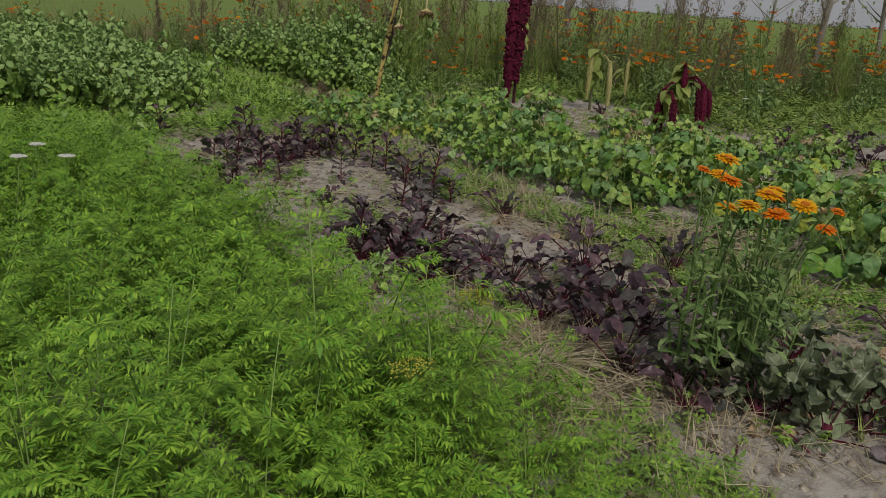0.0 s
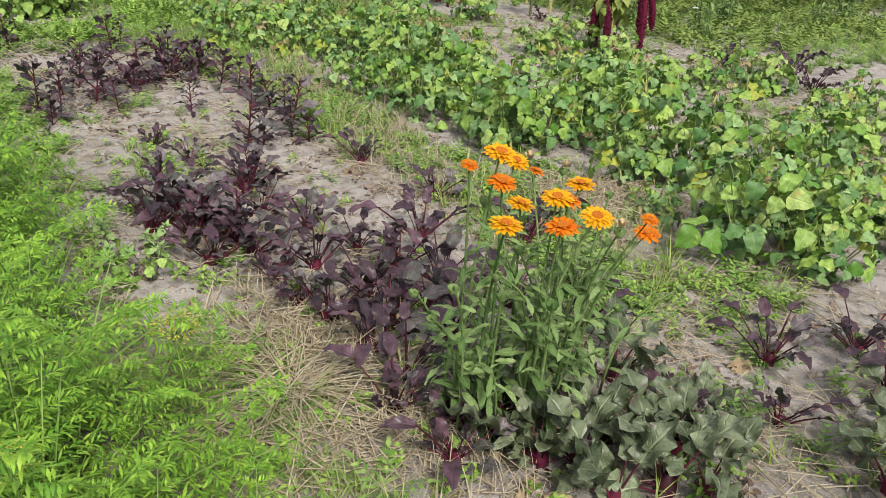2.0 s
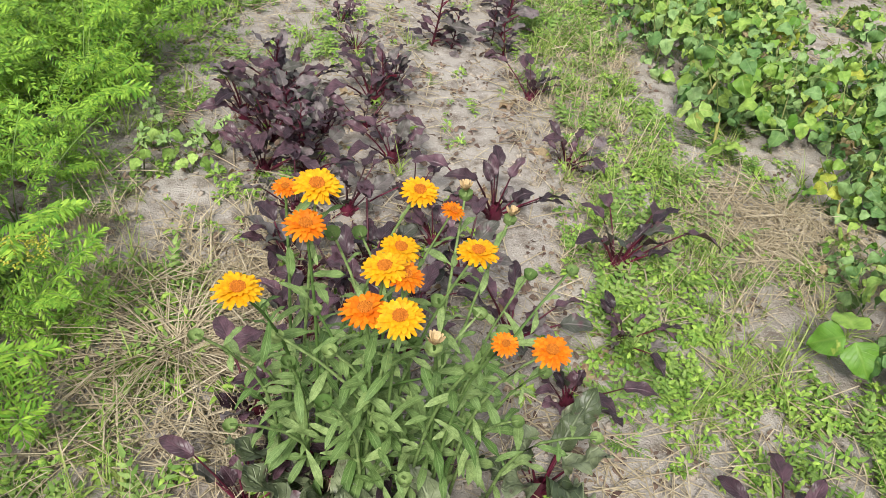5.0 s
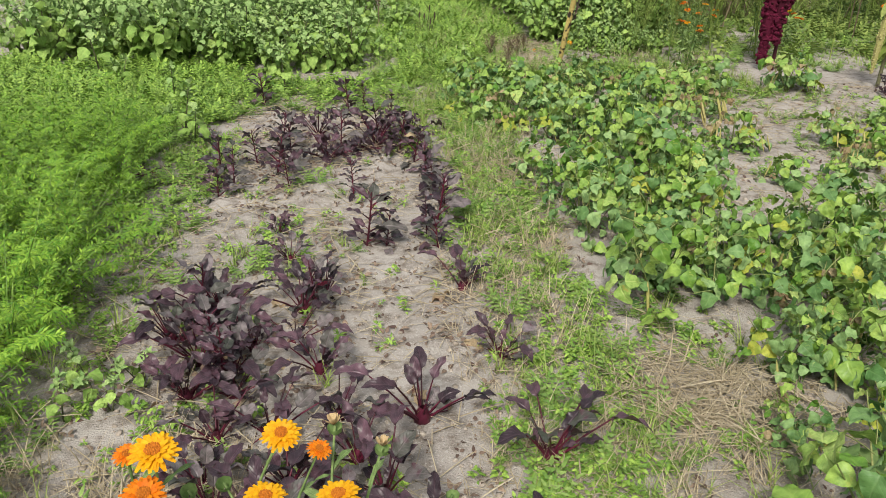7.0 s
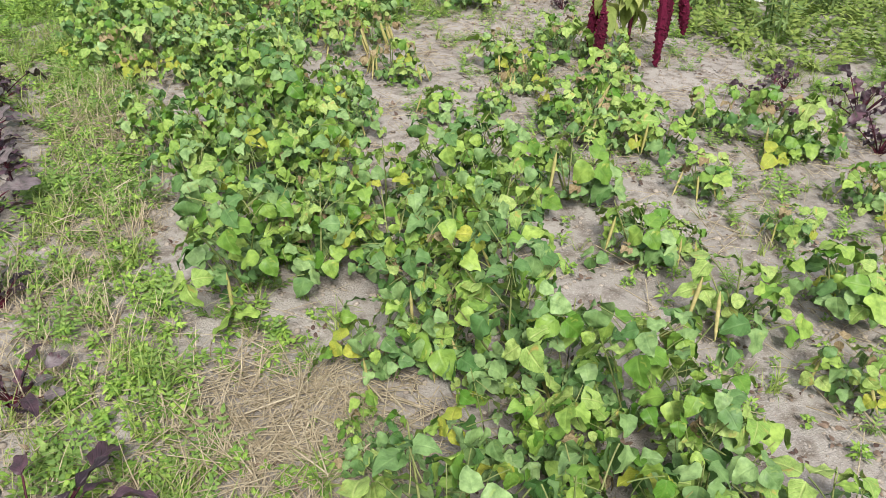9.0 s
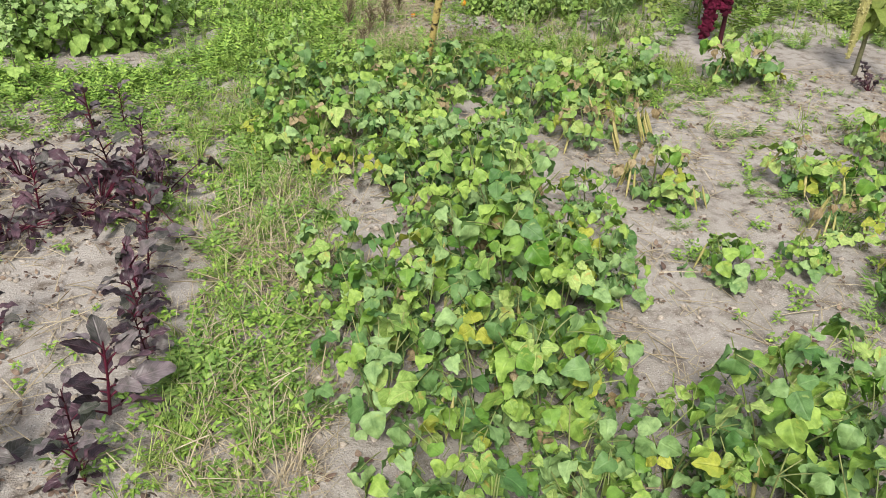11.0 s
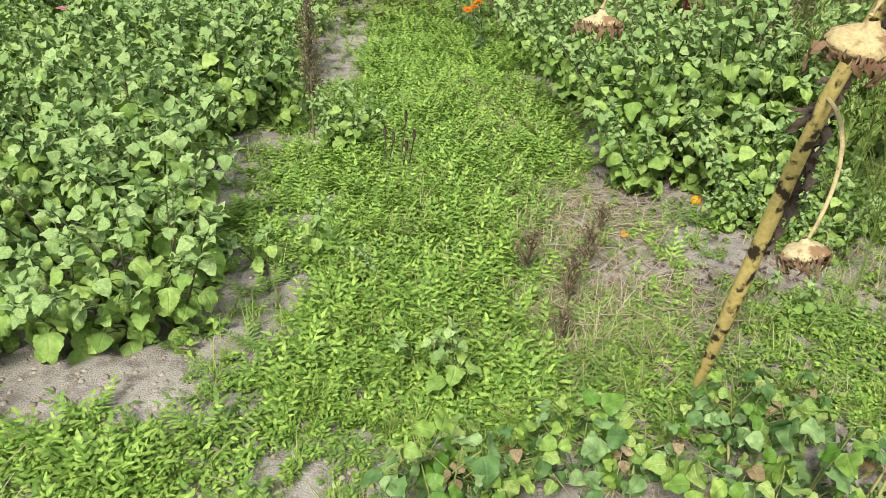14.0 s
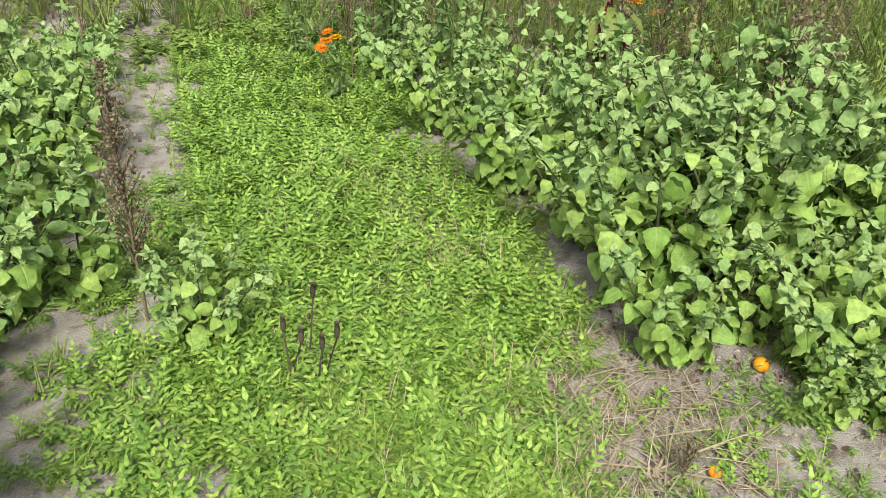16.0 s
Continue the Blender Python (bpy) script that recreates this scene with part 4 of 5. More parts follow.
def marigold(label, base, heads, leaves_per, group="pot marigolds", joined=False):
    """A plant whose stems rise from the base to its heads (x, y, z from the base, kind)."""
    ob, green = thing("marigold_plant", label, "marigold", group), Bag()
    for x, y, z, kind in heads:
        end = np.array([x, y, z])
        foot = np.array([x * 0.35 + rng.uniform(-0.03, 0.03), y * 0.35 + rng.uniform(-0.03, 0.03), 0])
        f = np.linspace(0, 1, 7)[:, None]
        p = foot + (end - foot) * f + np.array([[0, 0, 1]]) * 0.05 * np.sin(np.pi * f) - (end - foot) * np.array([[1, 1, 0]]) * 0.25 * np.sin(np.pi * f)
        if joined:
            green.add(tube(p, np.linspace(0.004, 0.0022, 7), 4))
        else:
            part("stem", Bag().add(tube(p, np.linspace(0.004, 0.0022, 7), 5)).mesh("stem", [CAL_LEAF]), ob)
        for j in range(leaves_per):
            g = 0.12 + 0.76 * (j + rng.uniform(0.2, 0.8)) / leaves_per
            q = np.array([np.interp(g, f[:, 0], p[:, c]) for c in range(3)])
            r, size = turn(0, 0, j * 137.5 + rng.uniform(0, 60)) @ turn(rng.uniform(-12, 42), rng.uniform(-30, 30), 0), (1.1 - 0.5 * g) * rng.uniform(0.6, 1.2)
            if joined:
                green.add(CAL_BLADES[rng.integers(3)], 0, r, q, size)
            else:
                part("leaf", CAL_LEAVES[rng.integers(3)], ob, mat4(r, q, size))
        add_flower(ob, end, kind, rng.uniform(140, 220), joined, (0.66 if kind == "small" else 1.12) * rng.uniform(0.95, 1.12))
    if joined:
        part("foliage", green.mesh("marigold_foliage", [CAL_LEAF]), ob)["kind"] = "stuff"
    ob.matrix_basis = Matrix.Translation((base[0], base[1], gz(*base) - 0.005))
    return ob


MAIN = [(0.06, 1.24, 0.60, "yellow"), (0.14, 1.39, 0.68, "yellow"), (0.13, 1.36, 0.63, "orange"), (0.09, 1.42, 0.65, "small"), (0.29, 1.53, 0.60, "yellow"), (0.35, 1.53, 0.57, "small"),
        (0.27, 1.47, 0.52, "yellow"), (0.25, 1.33, 0.59, "yellow"), (0.28, 1.33, 0.58, "orange"), (0.39, 1.42, 0.57, "yellow"), (0.23, 1.28, 0.55, "orange"), (0.28, 1.24, 0.58, "yellow"),
        (0.33, 1.22, 0.55, "dried"), (0.43, 1.24, 0.55, "small"), (0.52, 1.32, 0.47, "orange"), (0.37, 1.58, 0.57, "dried"), (0.45, 1.55, 0.55, "dried"),
        (0.16, 1.45, 0.55, "bud"), (0.20, 1.50, 0.52, "bud"), (0.44, 1.36, 0.45, "bud"), (0.10, 1.30, 0.46, "bud"), (0.34, 1.40, 0.48, "bud")]
for lo, hi, base in ((0, 6, (0.15, 1.42)), (6, 12, (0.27, 1.36)), (12, 22, (0.38, 1.38))):
    shoots = [(rng.uniform(-0.24, 0.24), rng.uniform(-0.18, 0.16), rng.uniform(0.26, 0.50), "bud") for _ in range(8)]
    marigold("flowering marigold plant with orange and golden yellow daisy-like blooms", base, [(x - base[0], y - base[1], z, k) for x, y, z, k in MAIN[lo:hi]] + shoots, 11)


def far_marigold(n, tall, label):
    heads = []
    for i in range(n):
        a = rng.uniform(0, 6.28)
        q = rng.uniform(0.05, 0.24)
        heads.append((q * math.cos(a), q * math.sin(a), tall * rng.uniform(0.7, 1.05), ("orange", "orange", "yellow", "dried")[i % 4]))
    return marigold(label, (0, 0), heads, 15, joined=True)


far_label = "straggling marigold plant with a few orange flowers"
far_mari = [far_marigold(6, 0.5, far_label), far_marigold(7, 0.62, far_label), far_marigold(5, 0.45, far_label)]
far_places = [(2.75, 7.1), (2.95, 7.6), (3.1, 7.9), (2.9, 8.1), (3.6, 7.6, 1.1), (3.9, 7.9), (3.2, 8.4, 1.1), (0.95, 11.0, 1.2), (1.1, 10.3, 1.2), (1.1, 11.4, 1.2), (-2.4, 5.3, 0.8), (-3.0, 6.0, 0.9)]
far_places += [(rng.uniform(4.8, 11.5), rng.uniform(5.2, 10.5), rng.uniform(1.1, 1.75)) for _ in range(72)]
far_places += [(rng.uniform(1.5, 5.0), rng.uniform(9.5, 14.0), rng.uniform(1.1, 1.7)) for _ in range(28)]
far_places += [(rng.uniform(-2, 1.8), rng.uniform(11.5, 14.5), rng.uniform(1.0, 1.4)) for _ in range(12)]
plant_out(far_mari, far_places, (0.9, 1.1))


# ---- amaranths with hanging tassels ----
def tassel(points, radius, mat, seed):
    """A rope of tiny flowers along a line."""
    g = np.random.default_rng(seed)
    p = np.array(points, float)
    u = np.linspace(0, 1, len(p))
    b = Bag()
    core = np.stack([np.interp(np.linspace(0, 1, 10), u, p[:, c]) for c in range(3)], 1)
    prof = lambda f: radius * (0.16 + 1.1 * np.clip((f - 0.34) / 0.25, 0, 1) * np.clip((1.03 - f) / 0.25, 0, 1) ** 0.6)
    b.add(tube(core, prof(np.linspace(0, 1, 10)) * 0.8, 7))
    length = np.linalg.norm(np.diff(p, axis=0), axis=1).sum()
    for i in range(int(420 * max(0.5, length / 0.5))):
        f = g.uniform(0, 1)
        c = np.array([np.interp(f, u, p[:, k]) for k in range(3)])
        d = g.normal(0, 1, 3)
        d /= np.linalg.norm(d)
        b.add(lump(radius * g.uniform(0.12, 0.26), 1.8, 0.3, i), 0, turn(*g.uniform(0, 180, 3)), c + d * prof(f) * g.uniform(0.7, 1.0))
    return b.mesh("tassel", [mat], smooth=False)


AMA_LEAVES = [Bag().add(blade(0.15, 0.07, ovate, 6, 0.2, 0.9 + 0.2 * k, 0.006, cols=3, seed=k)).mesh("amaranth_leaf", [AMA_LEAF]) for k in range(2)]


def amaranth(label, base, tall, tails, leaves, mat, rad=0.04, lean=(0, 0)):
    ob = thing("amaranth_plant", label, "amaranth", "amaranths")
    p = arc((0, 0, 0), (lean[0], lean[1], 1), tall, 0, 6)
    part("stem", Bag().add(tube(p, np.linspace(0.016, 0.007, 7), 7)).mesh("stem", [BEET_STEM if mat is AMARANTH else CHERRY_STEM]), ob, label="thick upright stem")
    for i, (dx, dy, top, bottom) in enumerate(tails):
        a = p[-1] * (top / tall)
        line = [a, a + np.array([dx * 0.6, dy * 0.6, 0.03]), (a[0] + dx, a[1] + dy, top - 0.05), (a[0] + dx * 1.1, a[1] + dy * 1.1, (top + bottom) / 2), (a[0] + dx * 1.15, a[1] + dy * 1.15, bottom)]
        part("tassel", tassel(line, rad, mat, i + 3), ob, label="drooping crimson flower tassel" if mat is AMARANTH else "drooping pale yellow flower tassel")
    for i in range(leaves):
        f = rng.uniform(0.5, 1.02)
        part("leaf", AMA_LEAVES[i % 2], ob, mat4(turn(0, 0, rng.uniform(0, 360)) @ turn(rng.uniform(-60, 15), 0, 0), p[0] + (p[-1] - p[0]) * f, rng.uniform(0.9, 1.6)), "yellowing green leaf")
    ob.matrix_basis = Matrix.Translation((base[0], base[1], gz(*base) - 0.01))
    return ob


red = "amaranth plant with long drooping crimson flower tassels"
amaranth(red, (3.43, 6.95), 1.35, [(-0.10, -0.02, 1.32, 0.09), (0.05, 0.05, 1.25, 0.50), (-0.04, -0.05, 1.30, 0.25)], 24, AMARANTH, 0.062)
amaranth(red, (3.85, 5.05), 0.62, [(-0.24, -0.02, 0.44, 0.08), (0.06, -0.20, 0.50, 0.03), (-0.03, -0.05, 0.60, 0.36), (0.22, 0.0, 0.48, 0.12), (0.30, -0.04, 0.44, 0.16)], 46, AMARANTH, 0.028)
amaranth(red, (3.62, 5.0), 0.40, [(-0.12, -0.22, 0.38, 0.06)], 10, AMARANTH, 0.028)
amaranth(red, (2.15, 9.55), 0.70, [(-0.06, -0.06, 0.66, 0.44), (0.05, -0.08, 0.60, 0.46)], 26, AMARANTH, 0.015)
pale = "pale amaranth plant with drooping cream-yellow tassel"
amaranth(pale, (4.05, 6.45), 0.62, [(-0.10, -0.06, 0.60, 0.14), (0.12, -0.1, 0.55, 0.06)], 22, AMARANTH_PALE, 0.024)
amaranth(pale, (4.75, 6.7), 0.55, [(-0.06, -0.06, 0.55, 0.15)], 16, AMARANTH_PALE, 0.02)
amaranth(pale, (2.55, 9.45), 0.68, [(-0.1, -0.1, 0.66, 0.50)], 20, AMARANTH_PALE, 0.018)


# ---- dead sunflower ----
def sunflower_head(ob, at, r, way):
    """A nodding seed head: pale receptacle on top, ragged bracts round the rim, dark face below."""
    b = Bag()
    prof = [(0.12, 0.62), (0.30, 0.40), (0.62, 0.28), (0.88, 0.14), (1.0, 0.0), (0.9, -0.16), (0.55, -0.24), (0.02, -0.20)]
    b.add(tube([(0, 0, h * r) for _, h in prof], [max(q * r, 0.001) for q, _ in prof], 14))
    v, t, _, _ = b.arrays()
    v = v * (1 + 0.13 * np.sin(v[:, :1] * 150 + 1) * np.cos(v[:, 1:2] * 130))
    head = part("seed_head", Bag().add((v, t)).mesh("seed_head", [HEAD_BACK]), ob, mat4(way, at), "nodding dry sunflower head with pale back")
    rim = Bag()
    for i in range(34):
        rim.add(blade(r * rng.uniform(0.3, 1.25), r * rng.uniform(0.14, 0.34), ovate, 5, 0.3, rng.uniform(1.0, 2.0), 0.010, cols=3, seed=i), 0, turn(0, 0, i * 10.6) @ turn(-35 + rng.uniform(-35, 25), rng.uniform(-30, 30), 0), turn(0, 0, i * 10.6) @ np.array([0, r * 0.85, 0.0]))
    part("bract_ring", rim.mesh("bract_ring", [BRACT]), head, label="ragged brown dried bracts")["kind"] = "stuff"


def sunflower():
    ob = thing("dead_sunflower", "dead leaning sunflower with spotted yellow stalk and nodding seed heads", "sunflower")
    b = np.array([1.57, 6.49, 0.0])
    pts = [(0, 0, -0.02), (0.03, -0.02, 0.22), (0.06, -0.04, 0.45), (0.09, -0.06, 0.68), (0.12, -0.09, 0.90), (0.17, -0.12, 1.12), (0.25, -0.15, 1.34)]
    stalk = np.array(pts)
    fine = np.stack([np.interp(np.linspace(0, 1, 25), np.linspace(0, 1, 7), stalk[:, c]) for c in range(3)], 1)
    part("stalk", Bag().add(tube(fine, np.interp(np.linspace(0, 1, 25), [0, 0.3, 1], [0.015, 0.021, 0.014]) * (1 + 0.035 * np.sin(np.arange(25) * 5.3)), 12)).mesh("stalk", [STALK]), ob,
         label="thick yellow stalk with black rot spots")
    heads = [((1.16, 6.39, 1.05), 0.042, stalk[5], 0.16), ((1.57, 5.62, 0.90), 0.055, stalk[5], 0.22), ((1.467, 5.87, 0.78), 0.038, stalk[4], 0.06), ((1.56, 6.05, 1.10), 0.066, stalk[6], 0.05)]
    for at, r, root, rise in heads:
        end = np.array(at) - b
        root = np.array(root)
        q = np.linspace(0, 1, 9)[:, None]
        top = end + np.array([0, 0, 0.7 * r])
        mid = np.array([top[0] * 0.55 + root[0] * 0.45, top[1] * 0.8 + root[1] * 0.2, max(top[2], root[2]) + rise])
        line = (1 - q) ** 3 * root + 3 * (1 - q) ** 2 * q * mid + 3 * (1 - q) * q ** 2 * (top + np.array([0.02, 0, rise])) + q ** 3 * top
        part("branch", Bag().add(tube(line, np.linspace(0.008, 0.0055, 9) * (0.6 if r < 0.04 else 1.0), 7)).mesh("branch", [BRANCH]), ob, label="curved dry yellow branch")
        sunflower_head(ob, end, r, turn(rng.uniform(-15, 15), rng.uniform(-15, 15), 0))
    for k, f in enumerate((0.38, 0.42, 0.46, 0.5, 0.54, 0.58, 0.62, 0.66, 0.7, 0.74, 0.78, 0.82, 0.86, 0.95)):
        at = np.array([np.interp(f, np.linspace(0, 1, 7), stalk[:, c]) for c in range(3)]) + np.array([0.03, 0.03, 0])
        rag = Bag().add(blade(0.20, 0.045, oblong, 12, 0.9, 0.7, 0.022, 0.7, cols=5, seed=k * 1.3)).add(blade(0.13, 0.03, oblong, 9, 0.9, 0.9, 0.02, 0.7, cols=5, seed=k), 0, turn(0, 30, 25), (0, 0.05, 0))
        part("withered_leaf", rag.mesh("withered_leaf", [WITHER]), ob, mat4(turn(-84 + rng.uniform(-5, 5), rng.uniform(-50, 50), -70 + rng.uniform(-50, 50)), at, rng.uniform(0.4, 0.7)), "shrivelled black hanging leaf")
    ob.matrix_basis = Matrix.Translation((b[0], b[1], gz(b[0], b[1])))


sunflower()


# ---- dried weeds, dill, white flowers, small fruits ----
def bristle(tall, twigs, label, mat, seeds=True, spread=0.35, leaf=0.035):
    """An upright dried weed with fine side twigs."""
    ob = thing("dried_weed", label, "dried weed", "dried weeds")
    b = Bag()
    p = arc((0, 0, 0), (rng.uniform(-0.1, 0.1), rng.uniform(-0.1, 0.1), 1), tall, 0, 6)
    b.add(tube(p, np.linspace(0.006, 0.002, 7), 5))
    bits = Bag()
    for i in range(twigs):
        f = rng.uniform(0.25, 1)
        c = p[0] + (p[-1] - p[0]) * f
        a = rng.uniform(0, 6.28)
        q = arc(c, (0.6 * math.cos(a), 0.6 * math.sin(a), 1), tall * spread * (1.15 - f) * rng.uniform(0.6, 1.2), 0.1, 3)
        b.add(tube(q, np.linspace(0.0022, 0.001, 4), 3))
        for j in range(2 if seeds else 0):
            bits.add(lump(rng.uniform(0.15, 0.30) * leaf, 0.9, 0.3, i + j), 0, None, q[-1] + rng.normal(0, 0.012, 3))
        for j in range(3):
            bits.add(blade(leaf, leaf * 0.3, ovate, 3, 0.2, 0.8, cols=2), 0, turn(rng.uniform(-60, 40), 0, rng.uniform(0, 360)), q[1 + j % 3])
    part("stem", b.mesh("weed_stem", [mat]), ob)["kind"] = "stuff"
    part("dried_foliage", bits.mesh("weed_seeds", [mat]), ob, label="small dark seed heads and shrivelled leaves")["kind"] = "stuff"
    return ob


brown = [bristle(1.15, 60, "tall dried brown weed full of seed heads", DRYWEED), bristle(1.0, 50, "tall dried brown weed full of seed heads", DRYWEED)]
olive = [bristle(1.0, 60, "tall olive-green meadow herb going to seed", OLIVE, False), bristle(0.8, 50, "olive-green meadow herb going to seed", OLIVE, False)]
tall_places = [(rng.uniform(4.8, 11.0), rng.uniform(6.6, 12.5)) for _ in range(95)] + [(rng.uniform(2.0, 4.6), rng.uniform(8.6, 13.0)) for _ in range(34)] + [(1.15, 10.6), (1.3, 10.8), (1.0, 10.9), (1.2, 11.1)]
plant_out(brown, tall_places, (0.7, 1.2))
plant_out(olive, [(rng.uniform(4.2, 11.0), rng.uniform(5.6, 12.0)) for _ in range(60)] + [(rng.uniform(2.1, 4.4), rng.uniform(7.4, 12.5)) for _ in range(40)] + [(-2.2, 9.8), (-2.6, 7.4), (2.3, 7.1, 0.7), (2.6, 7.05, 0.7), (2.45, 7.5, 0.8)], (0.7, 1.2))
lone = bristle(0.80, 150, "fine-twigged dried brown weed standing beside the green path", DRYWEED, True, 0.20, 0.022)
lone.matrix_basis = spot(0.16, 8.42, s=1.0, lean=2)
dry_small = bristle(0.20, 46, "low reddish-brown withered weed", DRYWEED, True, 0.6, 0.016)
plant_out([dry_small], [(1.25, 6.9), (1.12, 7.1), (1.35, 7.15, 0.8), (1.2, 6.7, 0.8), (1.45, 7.45, 0.7)])
pods_weed = thing("poppy_stalks", "dead poppy stalks with grey seed capsules", "dead poppy")
for i in range(5):
    q = arc((0.05 * math.cos(i * 1.3), 0.05 * math.sin(i * 1.3), 0), (rng.uniform(-0.4, 0.4), rng.uniform(-0.4, 0.4), 1), rng.uniform(0.10, 0.24), 0, 4)
    part("stalk", Bag().add(tube(q, 0.0025, 5)).mesh("poppy_stalk", [WITHER]), pods_weed)
    part("capsule", Bag().add(tube([(0, 0, -0.005), (0, 0, 0.008), (0, 0, 0.028), (0, 0, 0.045), (0, 0, 0.048)], [0.002, 0.007, 0.008, 0.005, 0.009], 8)).mesh("capsule", [WITHER]), pods_weed, mat4(turn(), q[-1]), "grey seed capsule")
pods_weed.matrix_basis = spot(0.60, 8.03, 0, lean=1)


def dill(base, tall, label):
    ob = thing("dill_plant", label, "dill")
    p = arc((0, 0, 0), (-0.12, 0.05, 1), tall, 0, 5)
    part("stem", Bag().add(tube(p, np.linspace(0.004, 0.002, 6), 5)).mesh("dill_stem", [CARROT_STEM]), ob)
    rays, bl = Bag(), Bag()
    for i in range(26):
        a, q = i * 2.4, 0.052 * math.sqrt((i + 1) / 26)
        e = p[-1] + np.array([q * math.cos(a), q * math.sin(a), 0.045 - q * 0.3])
        rays.add(tube([p[-1], (p[-1] + e) / 2, e], 0.0008, 3))
        for j in range(7):
            bl.add(lump(0.0026, 0.8, 0.3, j), 0, None, e + rng.normal(0, 0.005, 3))
    part("umbel", rays.mesh("umbel_rays", [CARROT_STEM]), ob)
    part("blossom", bl.mesh("blossom", [UMBEL]), ob, label="flat yellow flower umbel")
    for i in range(7):
        part("frond", FRONDS[i % 4], ob, mat4(turn(0, 0, i * 77) @ turn(-20, 0, 0), p[i % 4], 0.6))
    ob.matrix_basis = Matrix.Translation((base[0], base[1], gz(*base)))
    return ob


dill((-0.42, 1.62), 0.25, "thin dill plant with a yellow flower umbel")
dill((-0.75, 1.35), 0.24, "thin dill plant with a yellow flower umbel")


def white_flower(base, tall, label="wild carrot stem with a small flat white flower head", mat=None):
    ob = thing("wildflower", label, "wildflower", "wildflowers")
    p = arc((0, 0, 0), (0.1, 0.02, 1), tall, 0, 5)
    part("stem", Bag().add(tube(p, 0.0022, 5)).mesh("stem", [CARROT_STEM]), ob)
    b = Bag()
    for i in range(70):
        a, q = i * 2.4, 0.028 * math.sqrt(i / 70)
        b.add(lump(0.0045, 0.5, 0.3, i), 0, None, p[-1] + np.array([q * math.cos(a), q * math.sin(a), 0.01 + rng.uniform(0, 0.004)]))
    part("flower_head", b.mesh("flower_head", [mat or WHITE]), ob)
    ob.matrix_basis = Matrix.Translation((base[0], base[1], gz(*base)))


for q in ((-1.37, 3.45), (-1.45, 3.2), (-1.3, 3.12)):
    white_flower(q, rng.uniform(0.34, 0.42))


white_flower((2.95, 9.5), 0.66, "thin stem with a small pink flower head", PINK)
white_flower((-1.26, 8.85), 0.52, "thin stem with a small pink flower head", PINK)
white_flower((4.75, 5.1), 0.3)
white_flower((5.2, 5.3), 0.34)


def fallen_leaf(at, mesh, mat, tilt, s, label):
    me = mesh.copy()
    me.materials[0] = mat
    ob = tagged(new("fallen_leaf", me), label, "leaf", "single fallen leaves")
    ob.matrix_basis = mat4(turn(tilt, rng.uniform(-20, 20), rng.uniform(0, 360)), (at[0], at[1], gz(*at) + 0.006), s)


fallen_leaf((0.93, 1.93), PURPLE[0], CRIMSON, -75, 0.7, "single crimson beet leaf lying on the soil")
fallen_leaf((0.12, 2.95), PURPLE[1], CRIMSON, -40, 0.9, "single crimson beet leaf leaning over the soil")
fallen_leaf((0.02, 1.72), PURPLE[2], CRIMSON, -78, 0.9, "single crimson beet leaf lying on the soil")
fallen_leaf((0.63, 4.57), PURPLE[3], BEET_DEAD, -25, 1.1, "dried pale tan beet leaf standing beside the row")
fallen_leaf((-0.05, 1.06), PURPLE[1], BEET_DEAD, -70, 1.0, "withered yellow-brown beet leaf on the soil")
fallen_leaf((0.15, 1.0), PURPLE[4], BEET_DEAD, -60, 1.1, "withered yellow-brown beet leaf on the soil")
fallen_leaf((0.01, 1.45), PURPLE[2], BEET, -80, 1.0, "limp purple beet leaf lying on the soil")


def fruit(at, r, label):
    b = Bag()
    th = np.linspace(0, np.pi, 9)
    b.add(tube([(0, 0, r - r * 0.88 * math.cos(a)) for a in th], [max(1e-4, r * math.sin(a)) * 1.05 for a in th], 14))
    ob = tagged(thing("fallen_fruit", label, "fruit", "fallen fruits"))
    part("flesh", b.mesh("fruit", [ORANGE]), ob)
    part("stalk", Bag().add(tube([(0, 0, 1.8 * r), (0.002, 0, 2.2 * r)], 0.002, 5)).mesh("fruit_stalk", [CHERRY_STEM]), ob)
    ob.matrix_basis = mat4(turn(30, 10, 0), (at[0], at[1], gz(*at) - 0.002))


fruit((1.91, 7.82), 0.024, "small round orange fruit lying on the soil")
fruit((1.54, 7.46), 0.017, "small round yellow-orange fruit lying on the soil")


# ---- low weeds, grass, straw and litter (uncountable) ----
def rosette(n, ln, wd, prof, rise, mats=0, teeth=0.0):
    b = Bag()
    for i in range(n):
        bl = blade(ln * rng.uniform(0.6, 1.1), wd, prof, 4, 0.2, 0.7, 0.0, teeth, cols=2)
        a = i * 137.5 + rng.uniform(-30, 30)
        b.add(bl, mats, turn(0, 0, a) @ turn(rng.uniform(-15, 50), rng.uniform(-20, 20), 0), turn(0, 0, a) @ np.array([0, 0.008, rise * rng.uniform(0, 1)]))
    return b.arrays()


